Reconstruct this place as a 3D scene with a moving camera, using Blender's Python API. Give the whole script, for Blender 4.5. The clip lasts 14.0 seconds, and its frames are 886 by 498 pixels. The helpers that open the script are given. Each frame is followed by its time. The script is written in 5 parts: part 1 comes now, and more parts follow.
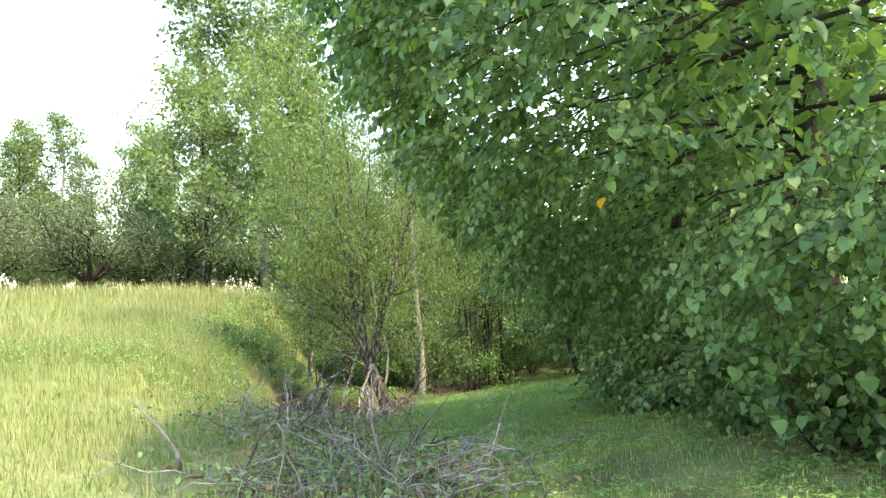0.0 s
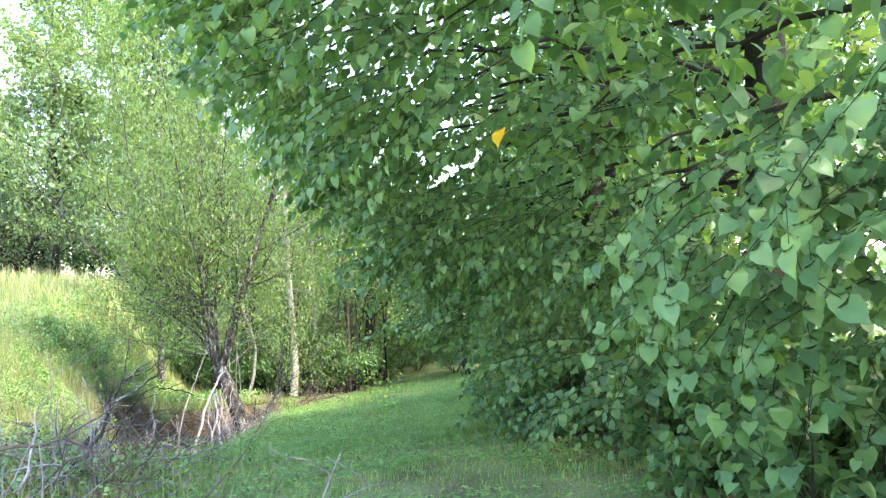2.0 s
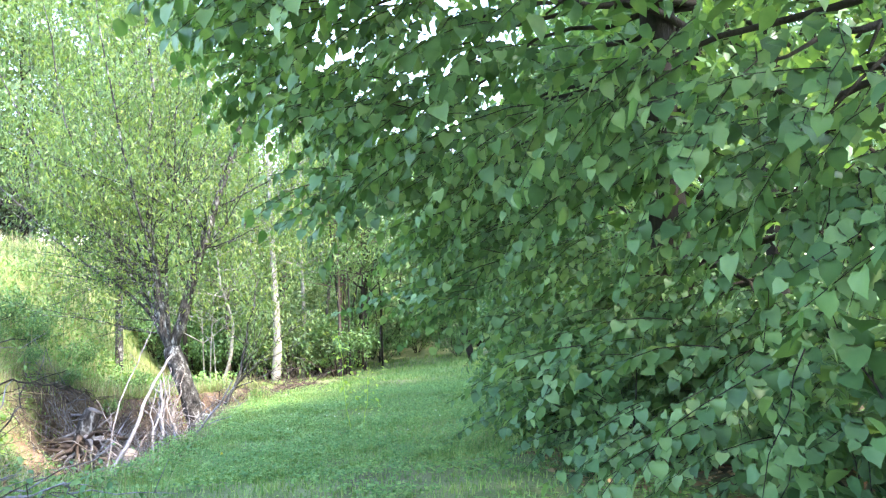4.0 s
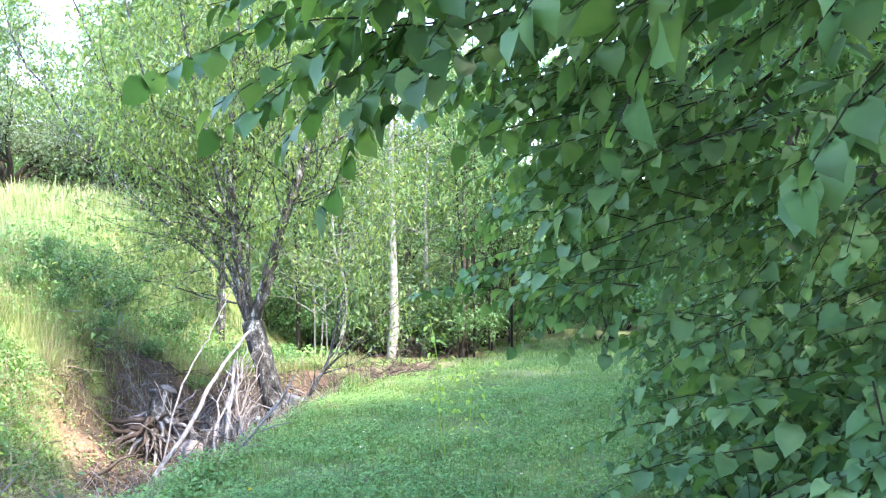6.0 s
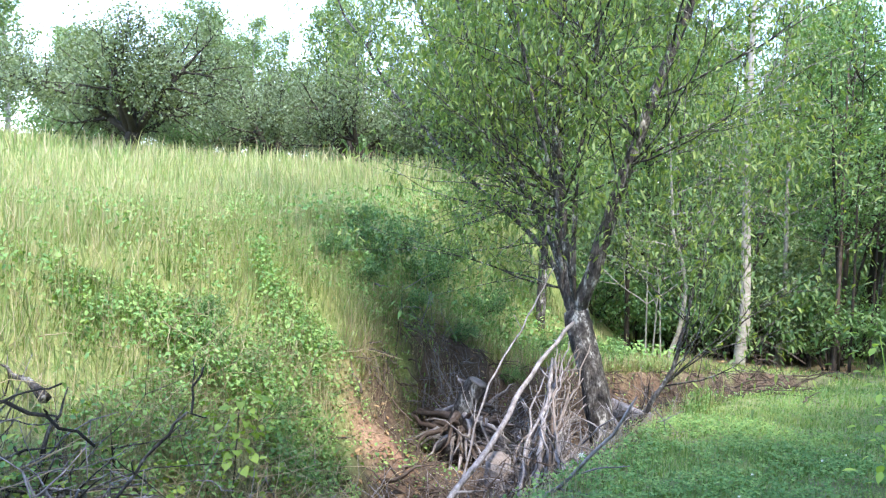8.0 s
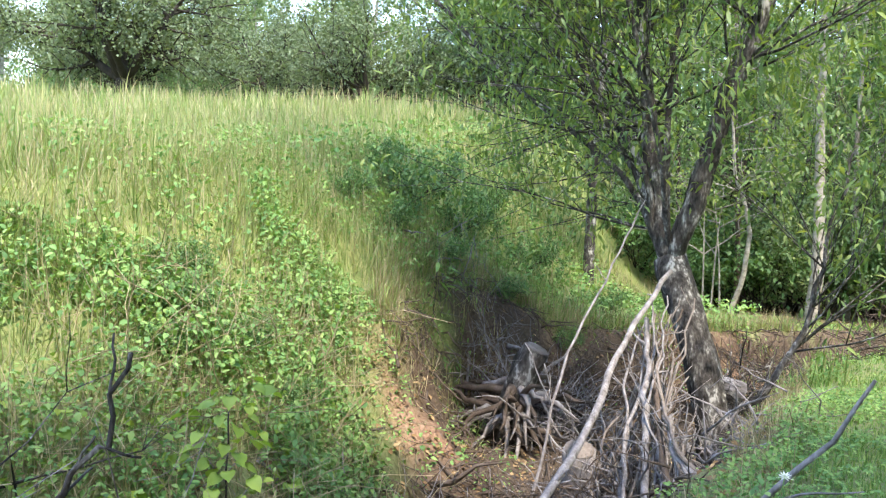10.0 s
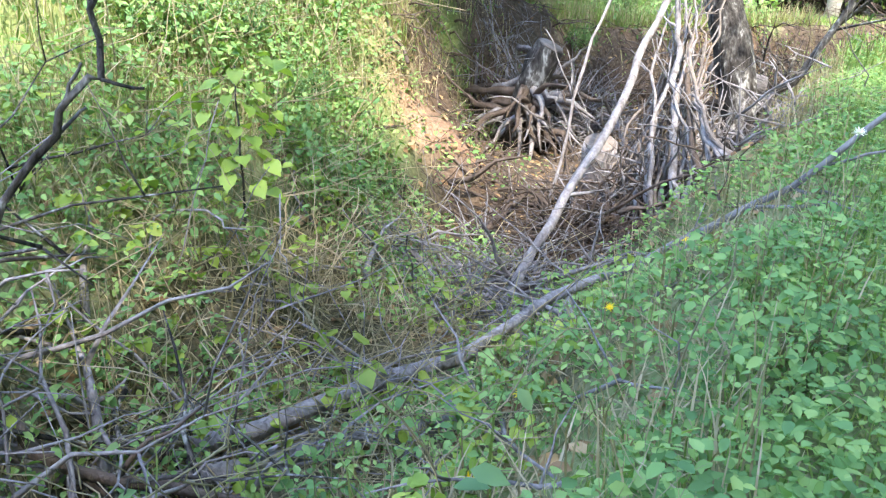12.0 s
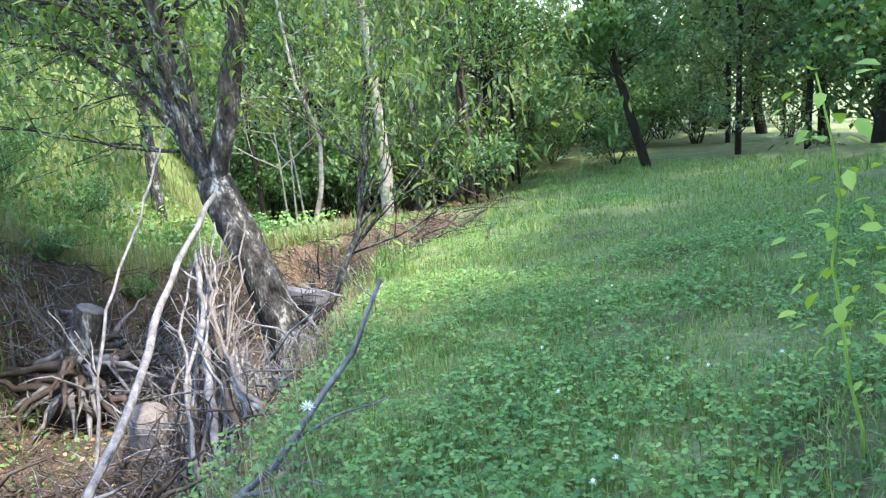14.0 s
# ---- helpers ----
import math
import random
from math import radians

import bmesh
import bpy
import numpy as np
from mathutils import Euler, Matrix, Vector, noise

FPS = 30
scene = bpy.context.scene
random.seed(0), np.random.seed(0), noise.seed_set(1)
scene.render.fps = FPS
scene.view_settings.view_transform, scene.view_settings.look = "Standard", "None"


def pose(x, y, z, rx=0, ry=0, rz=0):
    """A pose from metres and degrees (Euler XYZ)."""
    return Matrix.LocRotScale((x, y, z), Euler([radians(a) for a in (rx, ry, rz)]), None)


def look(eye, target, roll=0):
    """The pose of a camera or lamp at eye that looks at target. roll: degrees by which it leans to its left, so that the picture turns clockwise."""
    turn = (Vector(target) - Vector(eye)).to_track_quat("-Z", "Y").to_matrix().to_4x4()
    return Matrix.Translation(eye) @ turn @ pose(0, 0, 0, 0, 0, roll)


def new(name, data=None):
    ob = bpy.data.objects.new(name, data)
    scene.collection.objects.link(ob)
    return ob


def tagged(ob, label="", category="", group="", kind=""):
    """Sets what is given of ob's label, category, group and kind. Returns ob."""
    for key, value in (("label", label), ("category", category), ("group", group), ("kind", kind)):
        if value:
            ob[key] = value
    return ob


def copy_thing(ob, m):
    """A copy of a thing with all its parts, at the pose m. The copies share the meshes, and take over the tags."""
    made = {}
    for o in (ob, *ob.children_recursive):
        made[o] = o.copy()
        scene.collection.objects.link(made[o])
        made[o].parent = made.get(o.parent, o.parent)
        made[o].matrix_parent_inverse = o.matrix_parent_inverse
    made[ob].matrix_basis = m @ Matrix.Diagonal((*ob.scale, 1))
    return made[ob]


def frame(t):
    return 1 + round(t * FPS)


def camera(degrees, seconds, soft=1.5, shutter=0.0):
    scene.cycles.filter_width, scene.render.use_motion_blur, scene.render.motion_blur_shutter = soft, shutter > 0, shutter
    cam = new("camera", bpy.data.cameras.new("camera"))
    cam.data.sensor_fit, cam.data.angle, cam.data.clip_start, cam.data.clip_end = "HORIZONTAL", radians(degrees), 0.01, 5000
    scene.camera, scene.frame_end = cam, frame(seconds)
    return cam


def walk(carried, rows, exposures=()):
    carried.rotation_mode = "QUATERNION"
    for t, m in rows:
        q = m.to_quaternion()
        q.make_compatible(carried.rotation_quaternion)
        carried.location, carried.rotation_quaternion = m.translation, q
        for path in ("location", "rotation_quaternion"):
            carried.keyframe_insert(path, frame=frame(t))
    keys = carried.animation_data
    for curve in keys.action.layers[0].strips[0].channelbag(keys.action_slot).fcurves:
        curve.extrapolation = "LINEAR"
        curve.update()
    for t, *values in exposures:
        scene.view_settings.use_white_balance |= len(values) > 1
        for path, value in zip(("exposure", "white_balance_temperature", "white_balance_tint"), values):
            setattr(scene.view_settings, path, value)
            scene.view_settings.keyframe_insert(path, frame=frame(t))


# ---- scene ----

cam = camera(59.3, 14.0, soft=1.3)
# seconds, place in metres, yaw, pitch, roll in degrees
PATH = [
    (0, -0.130, -0.114, 2.011, -0.50, 3.64, -2.29),
    (0.5, 0.016, 0.427, 2.010, -4.35, 2.86, -1.44),
    (1, 0.128, 1.087, 2.007, -6.20, 3.29, -1.81),
    (1.5, 0.251, 1.765, 1.991, -7.30, 3.12, -2.00),
    (2, 0.380, 2.412, 2.006, -8.31, 2.75, -1.66),
    (2.5, 0.506, 3.063, 2.029, -8.78, 2.13, -1.23),
    (2.7, 0.542, 3.308, 2.020, -8.89, 1.98, -1.05),
    (4.8, 1.023, 6.514, 1.699, -6.01, 0.81, 0.01),
    (5, 1.056, 6.788, 1.706, -5.26, 0.65, 0.31),
    (5.5, 1.148, 7.415, 1.734, -2.05, 0.30, 1.03),
    (6, 1.225, 8.008, 1.711, 2.35, -0.74, 1.29),
    (6.5, 1.139, 8.613, 1.617, 8.04, -1.75, 1.49),
    (7, 1.014, 9.162, 1.571, 14.20, -2.36, 1.81),
    (7.5, 0.811, 9.715, 1.542, 20.62, -2.69, 2.25),
    (8, 0.572, 10.224, 1.525, 25.88, -2.59, 2.69),
    (8.2, 0.472, 10.420, 1.518, 27.77, -2.66, 2.87),
    (10.3, -0.721, 11.910, 1.089, 25.69, -7.12, 0.85),
    (10.5, -0.763, 11.961, 1.037, 24.56, -10.96, 0.48),
    (11, -0.818, 11.985, 0.933, 25.31, -19.69, 0.56),
    (11.5, -0.858, 11.966, 0.855, 26.81, -24.97, 0.73),
    (12, -0.883, 11.993, 0.849, 25.76, -25.34, -0.46),
    (12.5, -0.838, 12.089, 0.919, 20.25, -20.80, -1.62),
    (13, -0.773, 12.132, 0.982, 13.42, -15.93, -2.89),
    (13.5, -0.606, 12.223, 1.057, 6.01, -12.94, -4.33),
    (14, -0.269, 12.461, 1.085, -1.70, -11.95, -5.27),
]
walk(cam, [(t, pose(x, y, z, 90 + p, 0, w) @ pose(0, 0, 0, 0, 0, r)) for t, x, y, z, w, p, r in PATH],
     exposures=[(0.0, 2.8, 8600, 11), (0.7, 3.1, 8000, 13), (2.7, 3.6, 7000, 15), (4.8, 3.9, 6500, 19), (6.5, 3.55, 6400, 18), (8.2, 2.9, 6400, 17), (10.3, 2.85, 7100, 14), (11.3, 3.45, 6900, 15), (12.2, 3.5, 6800, 14), (14.0, 3.1, 6400, 13)])

# ---- light ----
SUN_TO = Vector((0.47, -0.43, 0.98)).normalized()
world = bpy.data.worlds.new("sky")
scene.world = world
world.use_nodes = True
wn = world.node_tree
sky = wn.nodes.new("ShaderNodeTexSky")
sky.sky_type, sky.sun_disc = "NISHITA", False
sky.sun_elevation = math.asin(SUN_TO.z)
sky.sun_rotation = math.atan2(SUN_TO.x, SUN_TO.y)
sky.dust_density, sky.air_density = 0.7, 1.0
wn.links.new(sky.outputs[0], wn.nodes["Background"].inputs[0])
wn.nodes["Background"].inputs[1].default_value = 0.15
sun = new("sun", bpy.data.lights.new("sun", "SUN"))
sun.data.energy, sun.data.angle, sun.data.color = 1.35, radians(2.0), (1.0, 0.93, 0.8)
sun.matrix_world = look((0, 0, 60), Vector((0, 0, 60)) - SUN_TO)

# ---- materials ----
def nodes_of(name):
    m = bpy.data.materials.new(name)
    m.use_nodes = True
    nt = m.node_tree
    return m, nt, nt.nodes["Principled BSDF"], nt.nodes["Material Output"]


def ramp_node(nt, stops):
    r = nt.nodes.new("ShaderNodeValToRGB")
    while len(r.color_ramp.elements) < len(stops):
        r.color_ramp.elements.new(0.5)
    for e, (p, c) in zip(r.color_ramp.elements, stops):
        e.position, e.color = p, (*c, 1)
    return r


def leaf_mat(name, stops, gloss=0.45, through_light=0.35, scale=9.0):
    """Leaf or blade: a colour of its own for every leaf, mottling over it, and light shining through."""
    m, nt, b, out = nodes_of(name)
    n, l = nt.nodes, nt.links
    geo = n.new("ShaderNodeNewGeometry")
    src = geo.outputs["Random Per Island"]
    noi = n.new("ShaderNodeTexNoise")
    noi.inputs["Scale"].default_value = scale
    noi.inputs["Detail"].default_value = 4
    l.new(geo.outputs["Position"], noi.inputs["Vector"])
    add = n.new("ShaderNodeMath")
    add.operation = "MULTIPLY_ADD"
    l.new(noi.outputs["Fac"], add.inputs[0])
    add.inputs[1].default_value = 0.9
    sub = n.new("ShaderNodeMath")
    sub.operation = "MULTIPLY_ADD"
    l.new(src, sub.inputs[0])
    sub.inputs[1].default_value, sub.inputs[2].default_value = 0.7, -0.3
    l.new(sub.outputs[0], add.inputs[2])
    r = ramp_node(nt, stops)
    l.new(add.outputs[0], r.inputs[0])
    l.new(r.outputs[0], b.inputs["Base Color"])
    b.inputs["Roughness"].default_value = gloss
    b.inputs["Specular IOR Level"].default_value = 0.35
    tr = n.new("ShaderNodeBsdfTranslucent")
    gain = n.new("ShaderNodeMix")
    gain.data_type, gain.blend_type = "RGBA", "MULTIPLY"
    gain.inputs["Factor"].default_value = 1.0
    l.new(r.outputs[0], gain.inputs[6])
    gain.inputs[7].default_value = (1.5, 1.45, 0.5, 1)
    l.new(gain.outputs[2], tr.inputs["Color"])
    mix = n.new("ShaderNodeMixShader")
    mix.inputs[0].default_value = through_light
    l.new(b.outputs[0], mix.inputs[1])
    l.new(tr.outputs[0], mix.inputs[2])
    l.new(mix.outputs[0], out.inputs["Surface"])
    return m


def rough_mat(name, stops, scale=6.0, stretch=(1, 1, 1), bump=0.5, rough=0.9, fine=60.0):
    """Bark, wood, soil: two scales of noise for colour and relief."""
    m, nt, b, out = nodes_of(name)
    n, l = nt.nodes, nt.links
    co = n.new("ShaderNodeTexCoord")
    mp = n.new("ShaderNodeMapping")
    mp.inputs["Scale"].default_value = stretch
    l.new(co.outputs["Object"], mp.inputs["Vector"])
    a, c = n.new("ShaderNodeTexNoise"), n.new("ShaderNodeTexNoise")
    a.inputs["Scale"].default_value, c.inputs["Scale"].default_value = scale, fine
    a.inputs["Detail"].default_value = c.inputs["Detail"].default_value = 6
    l.new(mp.outputs[0], a.inputs["Vector"])
    l.new(mp.outputs[0], c.inputs["Vector"])
    s = n.new("ShaderNodeMath")
    s.operation = "MULTIPLY_ADD"
    s.inputs[1].default_value = 0.45
    l.new(c.outputs["Fac"], s.inputs[0])
    h = n.new("ShaderNodeMath")
    h.operation = "MULTIPLY_ADD"
    h.inputs[1].default_value, h.inputs[2].default_value = 0.75, -0.08
    l.new(a.outputs["Fac"], h.inputs[0])
    l.new(h.outputs[0], s.inputs[2])
    r = ramp_node(nt, stops)
    l.new(s.outputs[0], r.inputs[0])
    l.new(r.outputs[0], b.inputs["Base Color"])
    b.inputs["Roughness"].default_value = rough
    b.inputs["Specular IOR Level"].default_value = 0.2
    bp = n.new("ShaderNodeBump")
    bp.inputs["Strength"].default_value, bp.inputs["Distance"].default_value = bump, 0.03
    l.new(s.outputs[0], bp.inputs["Height"])
    l.new(bp.outputs[0], b.inputs["Normal"])
    return m


M_LINDEN = leaf_mat("linden_leaf", [(0.15, (0.055, 0.125, 0.058)), (0.5, (0.1, 0.21, 0.095)), (0.85, (0.19, 0.31, 0.145))], 0.45, 0.4)
M_YELLOWED = leaf_mat("yellowed_leaf", [(0.1, (0.6, 0.36, 0.02)), (0.9, (0.75, 0.5, 0.05))], 0.5, 0.3)
M_WILLOW = leaf_mat("willow_leaf", [(0.1, (0.060, 0.121, 0.051)), (0.5, (0.115, 0.2, 0.075)), (0.9, (0.23, 0.3, 0.095))], 0.5, 0.42)
# distance haze is painted in: lighter and greyer than the near leaves
M_HAZED_FAR = leaf_mat("hazed_far_leaf", [(0.1, (0.072, 0.132, 0.069)), (0.5, (0.136, 0.217, 0.115)), (0.9, (0.240, 0.310, 0.172))], 0.8, 0.35, 2.0)
M_APPLE = leaf_mat("apple_leaf", [(0.1, (0.07, 0.105, 0.065)), (0.5, (0.11, 0.155, 0.095)), (0.9, (0.18, 0.23, 0.15))], 0.85, 0.3, 3.0)
M_SHRUB = leaf_mat("shrub_leaf", [(0.1, (0.046, 0.111, 0.048)), (0.5, (0.091, 0.195, 0.076)), (0.9, (0.169, 0.286, 0.114))], 0.5, 0.35)
M_GRASS = leaf_mat("lawn_grass", [(0.1, (0.088, 0.185, 0.059)), (0.5, (0.167, 0.300, 0.092)), (0.9, (0.352, 0.416, 0.173))], 0.8, 0.3, 3.0)
M_TALL = leaf_mat("meadow_grass", [(0.1, (0.097, 0.171, 0.051)), (0.5, (0.194, 0.266, 0.101)), (0.9, (0.408, 0.380, 0.231))], 0.8, 0.3, 1.6)
M_DRY = leaf_mat("dry_grass", [(0.1, (0.123, 0.123, 0.066)), (0.5, (0.266, 0.237, 0.143)), (0.9, (0.437, 0.370, 0.264))], 0.7, 0.2, 4.0)
M_CLOVER = leaf_mat("clover_leaf", [(0.1, (0.080, 0.182, 0.070)), (0.5, (0.149, 0.293, 0.100)), (0.9, (0.279, 0.420, 0.150))], 0.8, 0.3, 6.0)
M_SAPLING = leaf_mat("sapling_leaf", [(0.1, (0.12, 0.22, 0.04)), (0.5, (0.2, 0.32, 0.06)), (0.9, (0.34, 0.44, 0.1))], 0.5, 0.4, 8.0)
M_SHOOT = leaf_mat("shoot_leaf", [(0.1, (0.171, 0.290, 0.060)), (0.5, (0.285, 0.435, 0.090)), (0.9, (0.456, 0.551, 0.132))], 0.6, 0.4, 8.0)
M_LITTER = leaf_mat("leaf_litter", [(0.1, (0.1, 0.06, 0.03)), (0.5, (0.22, 0.14, 0.07)), (0.9, (0.4, 0.3, 0.17))], 0.8, 0.1, 8.0)
M_YELLOW = leaf_mat("yellow_petal", [(0.1, (0.8, 0.55, 0.01)), (0.9, (0.85, 0.68, 0.02))], 0.6, 0.2)
M_WHITE = leaf_mat("white_petal", [(0.1, (0.75, 0.76, 0.72)), (0.9, (0.85, 0.85, 0.82))], 0.6, 0.2)
M_BARK = rough_mat("grey_bark", [(0.34, (0.012, 0.011, 0.01)), (0.5, (0.05, 0.046, 0.043)), (0.59, (0.11, 0.107, 0.1)), (0.66, (0.34, 0.34, 0.32))], 12.0, (1, 1, 0.4), 1.0, 0.9, 55)
M_DARKBARK = rough_mat("dark_bark", [(0.2, (0.012, 0.010, 0.008)), (0.6, (0.036, 0.031, 0.025)), (0.9, (0.078, 0.072, 0.058))], 9.0, (1, 1, 0.3), 1.0)
M_BIRCH = rough_mat("pale_bark", [(0.25, (0.038, 0.035, 0.032)), (0.42, (0.218, 0.205, 0.179)), (0.6, (0.333, 0.320, 0.288)), (0.9, (0.435, 0.422, 0.390))], 7.0, (1, 1, 2.2), 0.4)
M_DEAD = rough_mat("dead_wood", [(0.25, (0.059, 0.053, 0.052)), (0.45, (0.163, 0.152, 0.152)), (0.65, (0.281, 0.270, 0.274)), (0.85, (0.414, 0.407, 0.410))], 14.0, (1, 1, 0.4), 0.7)
M_BROWNWOOD = rough_mat("brown_dead_wood", [(0.2, (0.035, 0.028, 0.022)), (0.6, (0.105, 0.082, 0.068)), (0.95, (0.230, 0.203, 0.178))], 14.0, (1, 1, 0.4), 0.7)
M_CUT = rough_mat("weathered_cut_wood", [(0.2, (0.088, 0.074, 0.065)), (0.6, (0.192, 0.168, 0.152)), (0.95, (0.304, 0.273, 0.251))], 20.0, (1, 1, 1), 0.4)


def ground_mat():
    """Soil under the grass: turf, meadow thatch, bare gully earth and red clay by zone weights."""
    m, nt, b, out = nodes_of("ground_soil")
    n, l = nt.nodes, nt.links
    geo = n.new("ShaderNodeNewGeometry")
    big, fine = n.new("ShaderNodeTexNoise"), n.new("ShaderNodeTexNoise")
    big.inputs["Scale"].default_value, fine.inputs["Scale"].default_value = 1.7, 38.0
    big.inputs["Detail"].default_value = fine.inputs["Detail"].default_value = 8
    for t in (big, fine):
        l.new(geo.outputs["Position"], t.inputs["Vector"])
    mixf = n.new("ShaderNodeMath")
    mixf.operation = "MULTIPLY_ADD"
    mixf.inputs[1].default_value = 0.55
    l.new(fine.outputs["Fac"], mixf.inputs[0])
    half = n.new("ShaderNodeMath")
    half.operation = "MULTIPLY"
    half.inputs[1].default_value = 0.45
    l.new(big.outputs["Fac"], half.inputs[0])
    l.new(half.outputs[0], mixf.inputs[2])
    turf = ramp_node(nt, [(0.3, (0.09, 0.12, 0.05)), (0.5, (0.17, 0.21, 0.09)), (0.7, (0.31, 0.29, 0.17))])
    field = ramp_node(nt, [(0.3, (0.1, 0.15, 0.05)), (0.5, (0.18, 0.23, 0.08)), (0.7, (0.3, 0.29, 0.13))])
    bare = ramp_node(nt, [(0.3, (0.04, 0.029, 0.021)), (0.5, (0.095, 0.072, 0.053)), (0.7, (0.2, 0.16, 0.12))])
    clay = ramp_node(nt, [(0.3, (0.13, 0.075, 0.05)), (0.5, (0.26, 0.165, 0.115)), (0.7, (0.4, 0.28, 0.2))])
    for r in (turf, field, bare, clay):
        l.new(mixf.outputs[0], r.inputs[0])
    last = turf.outputs[0]
    for name, r in (("zone_field", field), ("zone_bare", bare), ("zone_clay", clay)):
        at = n.new("ShaderNodeAttribute")
        at.attribute_name = name
        mx = n.new("ShaderNodeMix")
        mx.data_type = "RGBA"
        l.new(at.outputs["Fac"], mx.inputs["Factor"])
        l.new(last, mx.inputs[6])
        l.new(r.outputs[0], mx.inputs[7])
        last = mx.outputs[2]
    l.new(last, b.inputs["Base Color"])
    b.inputs["Roughness"].default_value = 0.95
    b.inputs["Specular IOR Level"].default_value = 0.1
    bp = n.new("ShaderNodeBump")
    bp.inputs["Strength"].default_value, bp.inputs["Distance"].default_value = 0.7, 0.05
    l.new(mixf.outputs[0], bp.inputs["Height"])
    l.new(bp.outputs[0], b.inputs["Normal"])
    return m


M_GROUND = ground_mat()
rng = np.random.default_rng(7)

# ---- terrain ----
def smooth(a, b, v):
    t = np.clip((v - a) / (b - a), 0, 1)
    return t * t * (3 - 2 * t)


def wob(x, y, f, s=0.0):
    """A smooth uneven field between about -1 and 1."""
    return (np.sin(x * f + 1.7 * np.sin(y * f * 0.63 + s) + s) + np.sin(y * f * 1.13 - 1.3 * np.sin(x * f * 0.71 + 2 * s) + 1.9 * s)) / 2


# gully axis: x, y, bottom, half width
GULLY = np.array([(-2.0, 11.6, -0.15, 0.7), (-2.1, 13.4, -0.78, 1.15), (-2.2, 15.7, -1.32, 1.62), (-2.35, 17.4, -1.5, 1.65),
                  (-2.55, 19.4, -1.55, 1.95), (-1.8, 21.3, -1.5, 1.55), (-0.6, 23.4, -1.6, 1.15), (0.3, 26.0, -1.7, 0.7)])


def gully(x, y):
    """Relative distance from the gully's axis (1: its rim), and the bottom's height there."""
    best = np.full(np.shape(x), 9.0)
    low = np.zeros(np.shape(x))
    for a, b in zip(GULLY[:-1], GULLY[1:]):
        d = b[:2] - a[:2]
        t = np.clip(((x - a[0]) * d[0] + (y - a[1]) * d[1]) / (d @ d), 0, 1)
        w = a[3] + (b[3] - a[3]) * t
        r = np.hypot(x - a[0] - t * d[0], y - a[1] - t * d[1]) / w
        z = a[2] + (b[2] - a[2]) * t
        low = np.where(r < best, z, low)
        best = np.minimum(best, r)
    return best, low


def base_height(x, y):
    path = np.interp(y, [-40, 0, 6.8, 9.7, 12.5, 13.8, 15.5, 16.8, 21, 28, 31, 36, 60, 120, 1500],
                     [2.0, 0.82, 0.5, 0.28, -0.1, -0.15, -0.25, -0.32, -0.72, -1.42, -1.8, -1.9, -2.4, -2.0, 0])
    right = 0.09 * np.clip(x - 0.5, 0, 6)
    u = -x
    near = np.interp(y, [0, 8, 12, 15, 22, 28], [1.0, 1.2, 2.2, 3.2, 3.2, 3.4])
    far = np.interp(y, [0, 8, 12, 15, 22, 28], [6.5, 6.2, 5.6, 5.5, 6.8, 7.4])
    field = 1.12 + 0.072 * np.clip(u - 5.5, 0, 32) + smooth(17, 27, y) * (1 - 0.2 * smooth(10, 16, u))
    m = smooth(near, far, u)
    far_off = smooth(60, 200, np.hypot(x, y - 10))
    return (path + right) * (1 - m) + field * m * (1 - 0.6 * far_off) + 0.035 * wob(x, y, 1.1) + 0.015 * wob(x, y, 4.3, 1.0)


def height(x, y):
    x, y = np.asarray(x, float), np.asarray(y, float)
    r, low = gully(x, y)
    r = r + 0.1 * wob(x, y, 2.3, 0.5) + 0.05 * wob(x, y, 6.1, 2.0) + 0.025 * wob(x, y, 15.0, 1.0)
    b = base_height(x, y)
    steep = smooth(16.8, 18.2, y) * (1 - smooth(-1.6, -0.9, x - 0.25 * (y - 18)))
    k = 1 - smooth(0.12 + 0.5 * steep, 1.05 - 0.1 * steep, r)
    return b - np.maximum(b - low, 0) * k + 0.05 * k * wob(x, y, 5.0, 3.0)


def rim(x, y):
    """Where the turf begins: nearly 1, and past the steep back bank's edge."""
    return 0.9 + 0.12 * smooth(16.8, 18.2, y) * (1 - smooth(-1.6, -0.9, x - 0.25 * (y - 18)))


def hz(x, y):
    return float(height(np.array([x]), np.array([y]))[0])


def axis(lo, hi, step, reach, growth=1.22):
    mid = list(np.arange(lo, hi + 1e-6, step))
    for sign in (-1, 1):
        s, p = step, (lo if sign < 0 else hi)
        side = []
        while abs(p) < reach:
            s *= growth
            p += sign * s
            side.append(p)
        mid = side[::-1] + mid if sign < 0 else mid + side
    return np.array(mid)


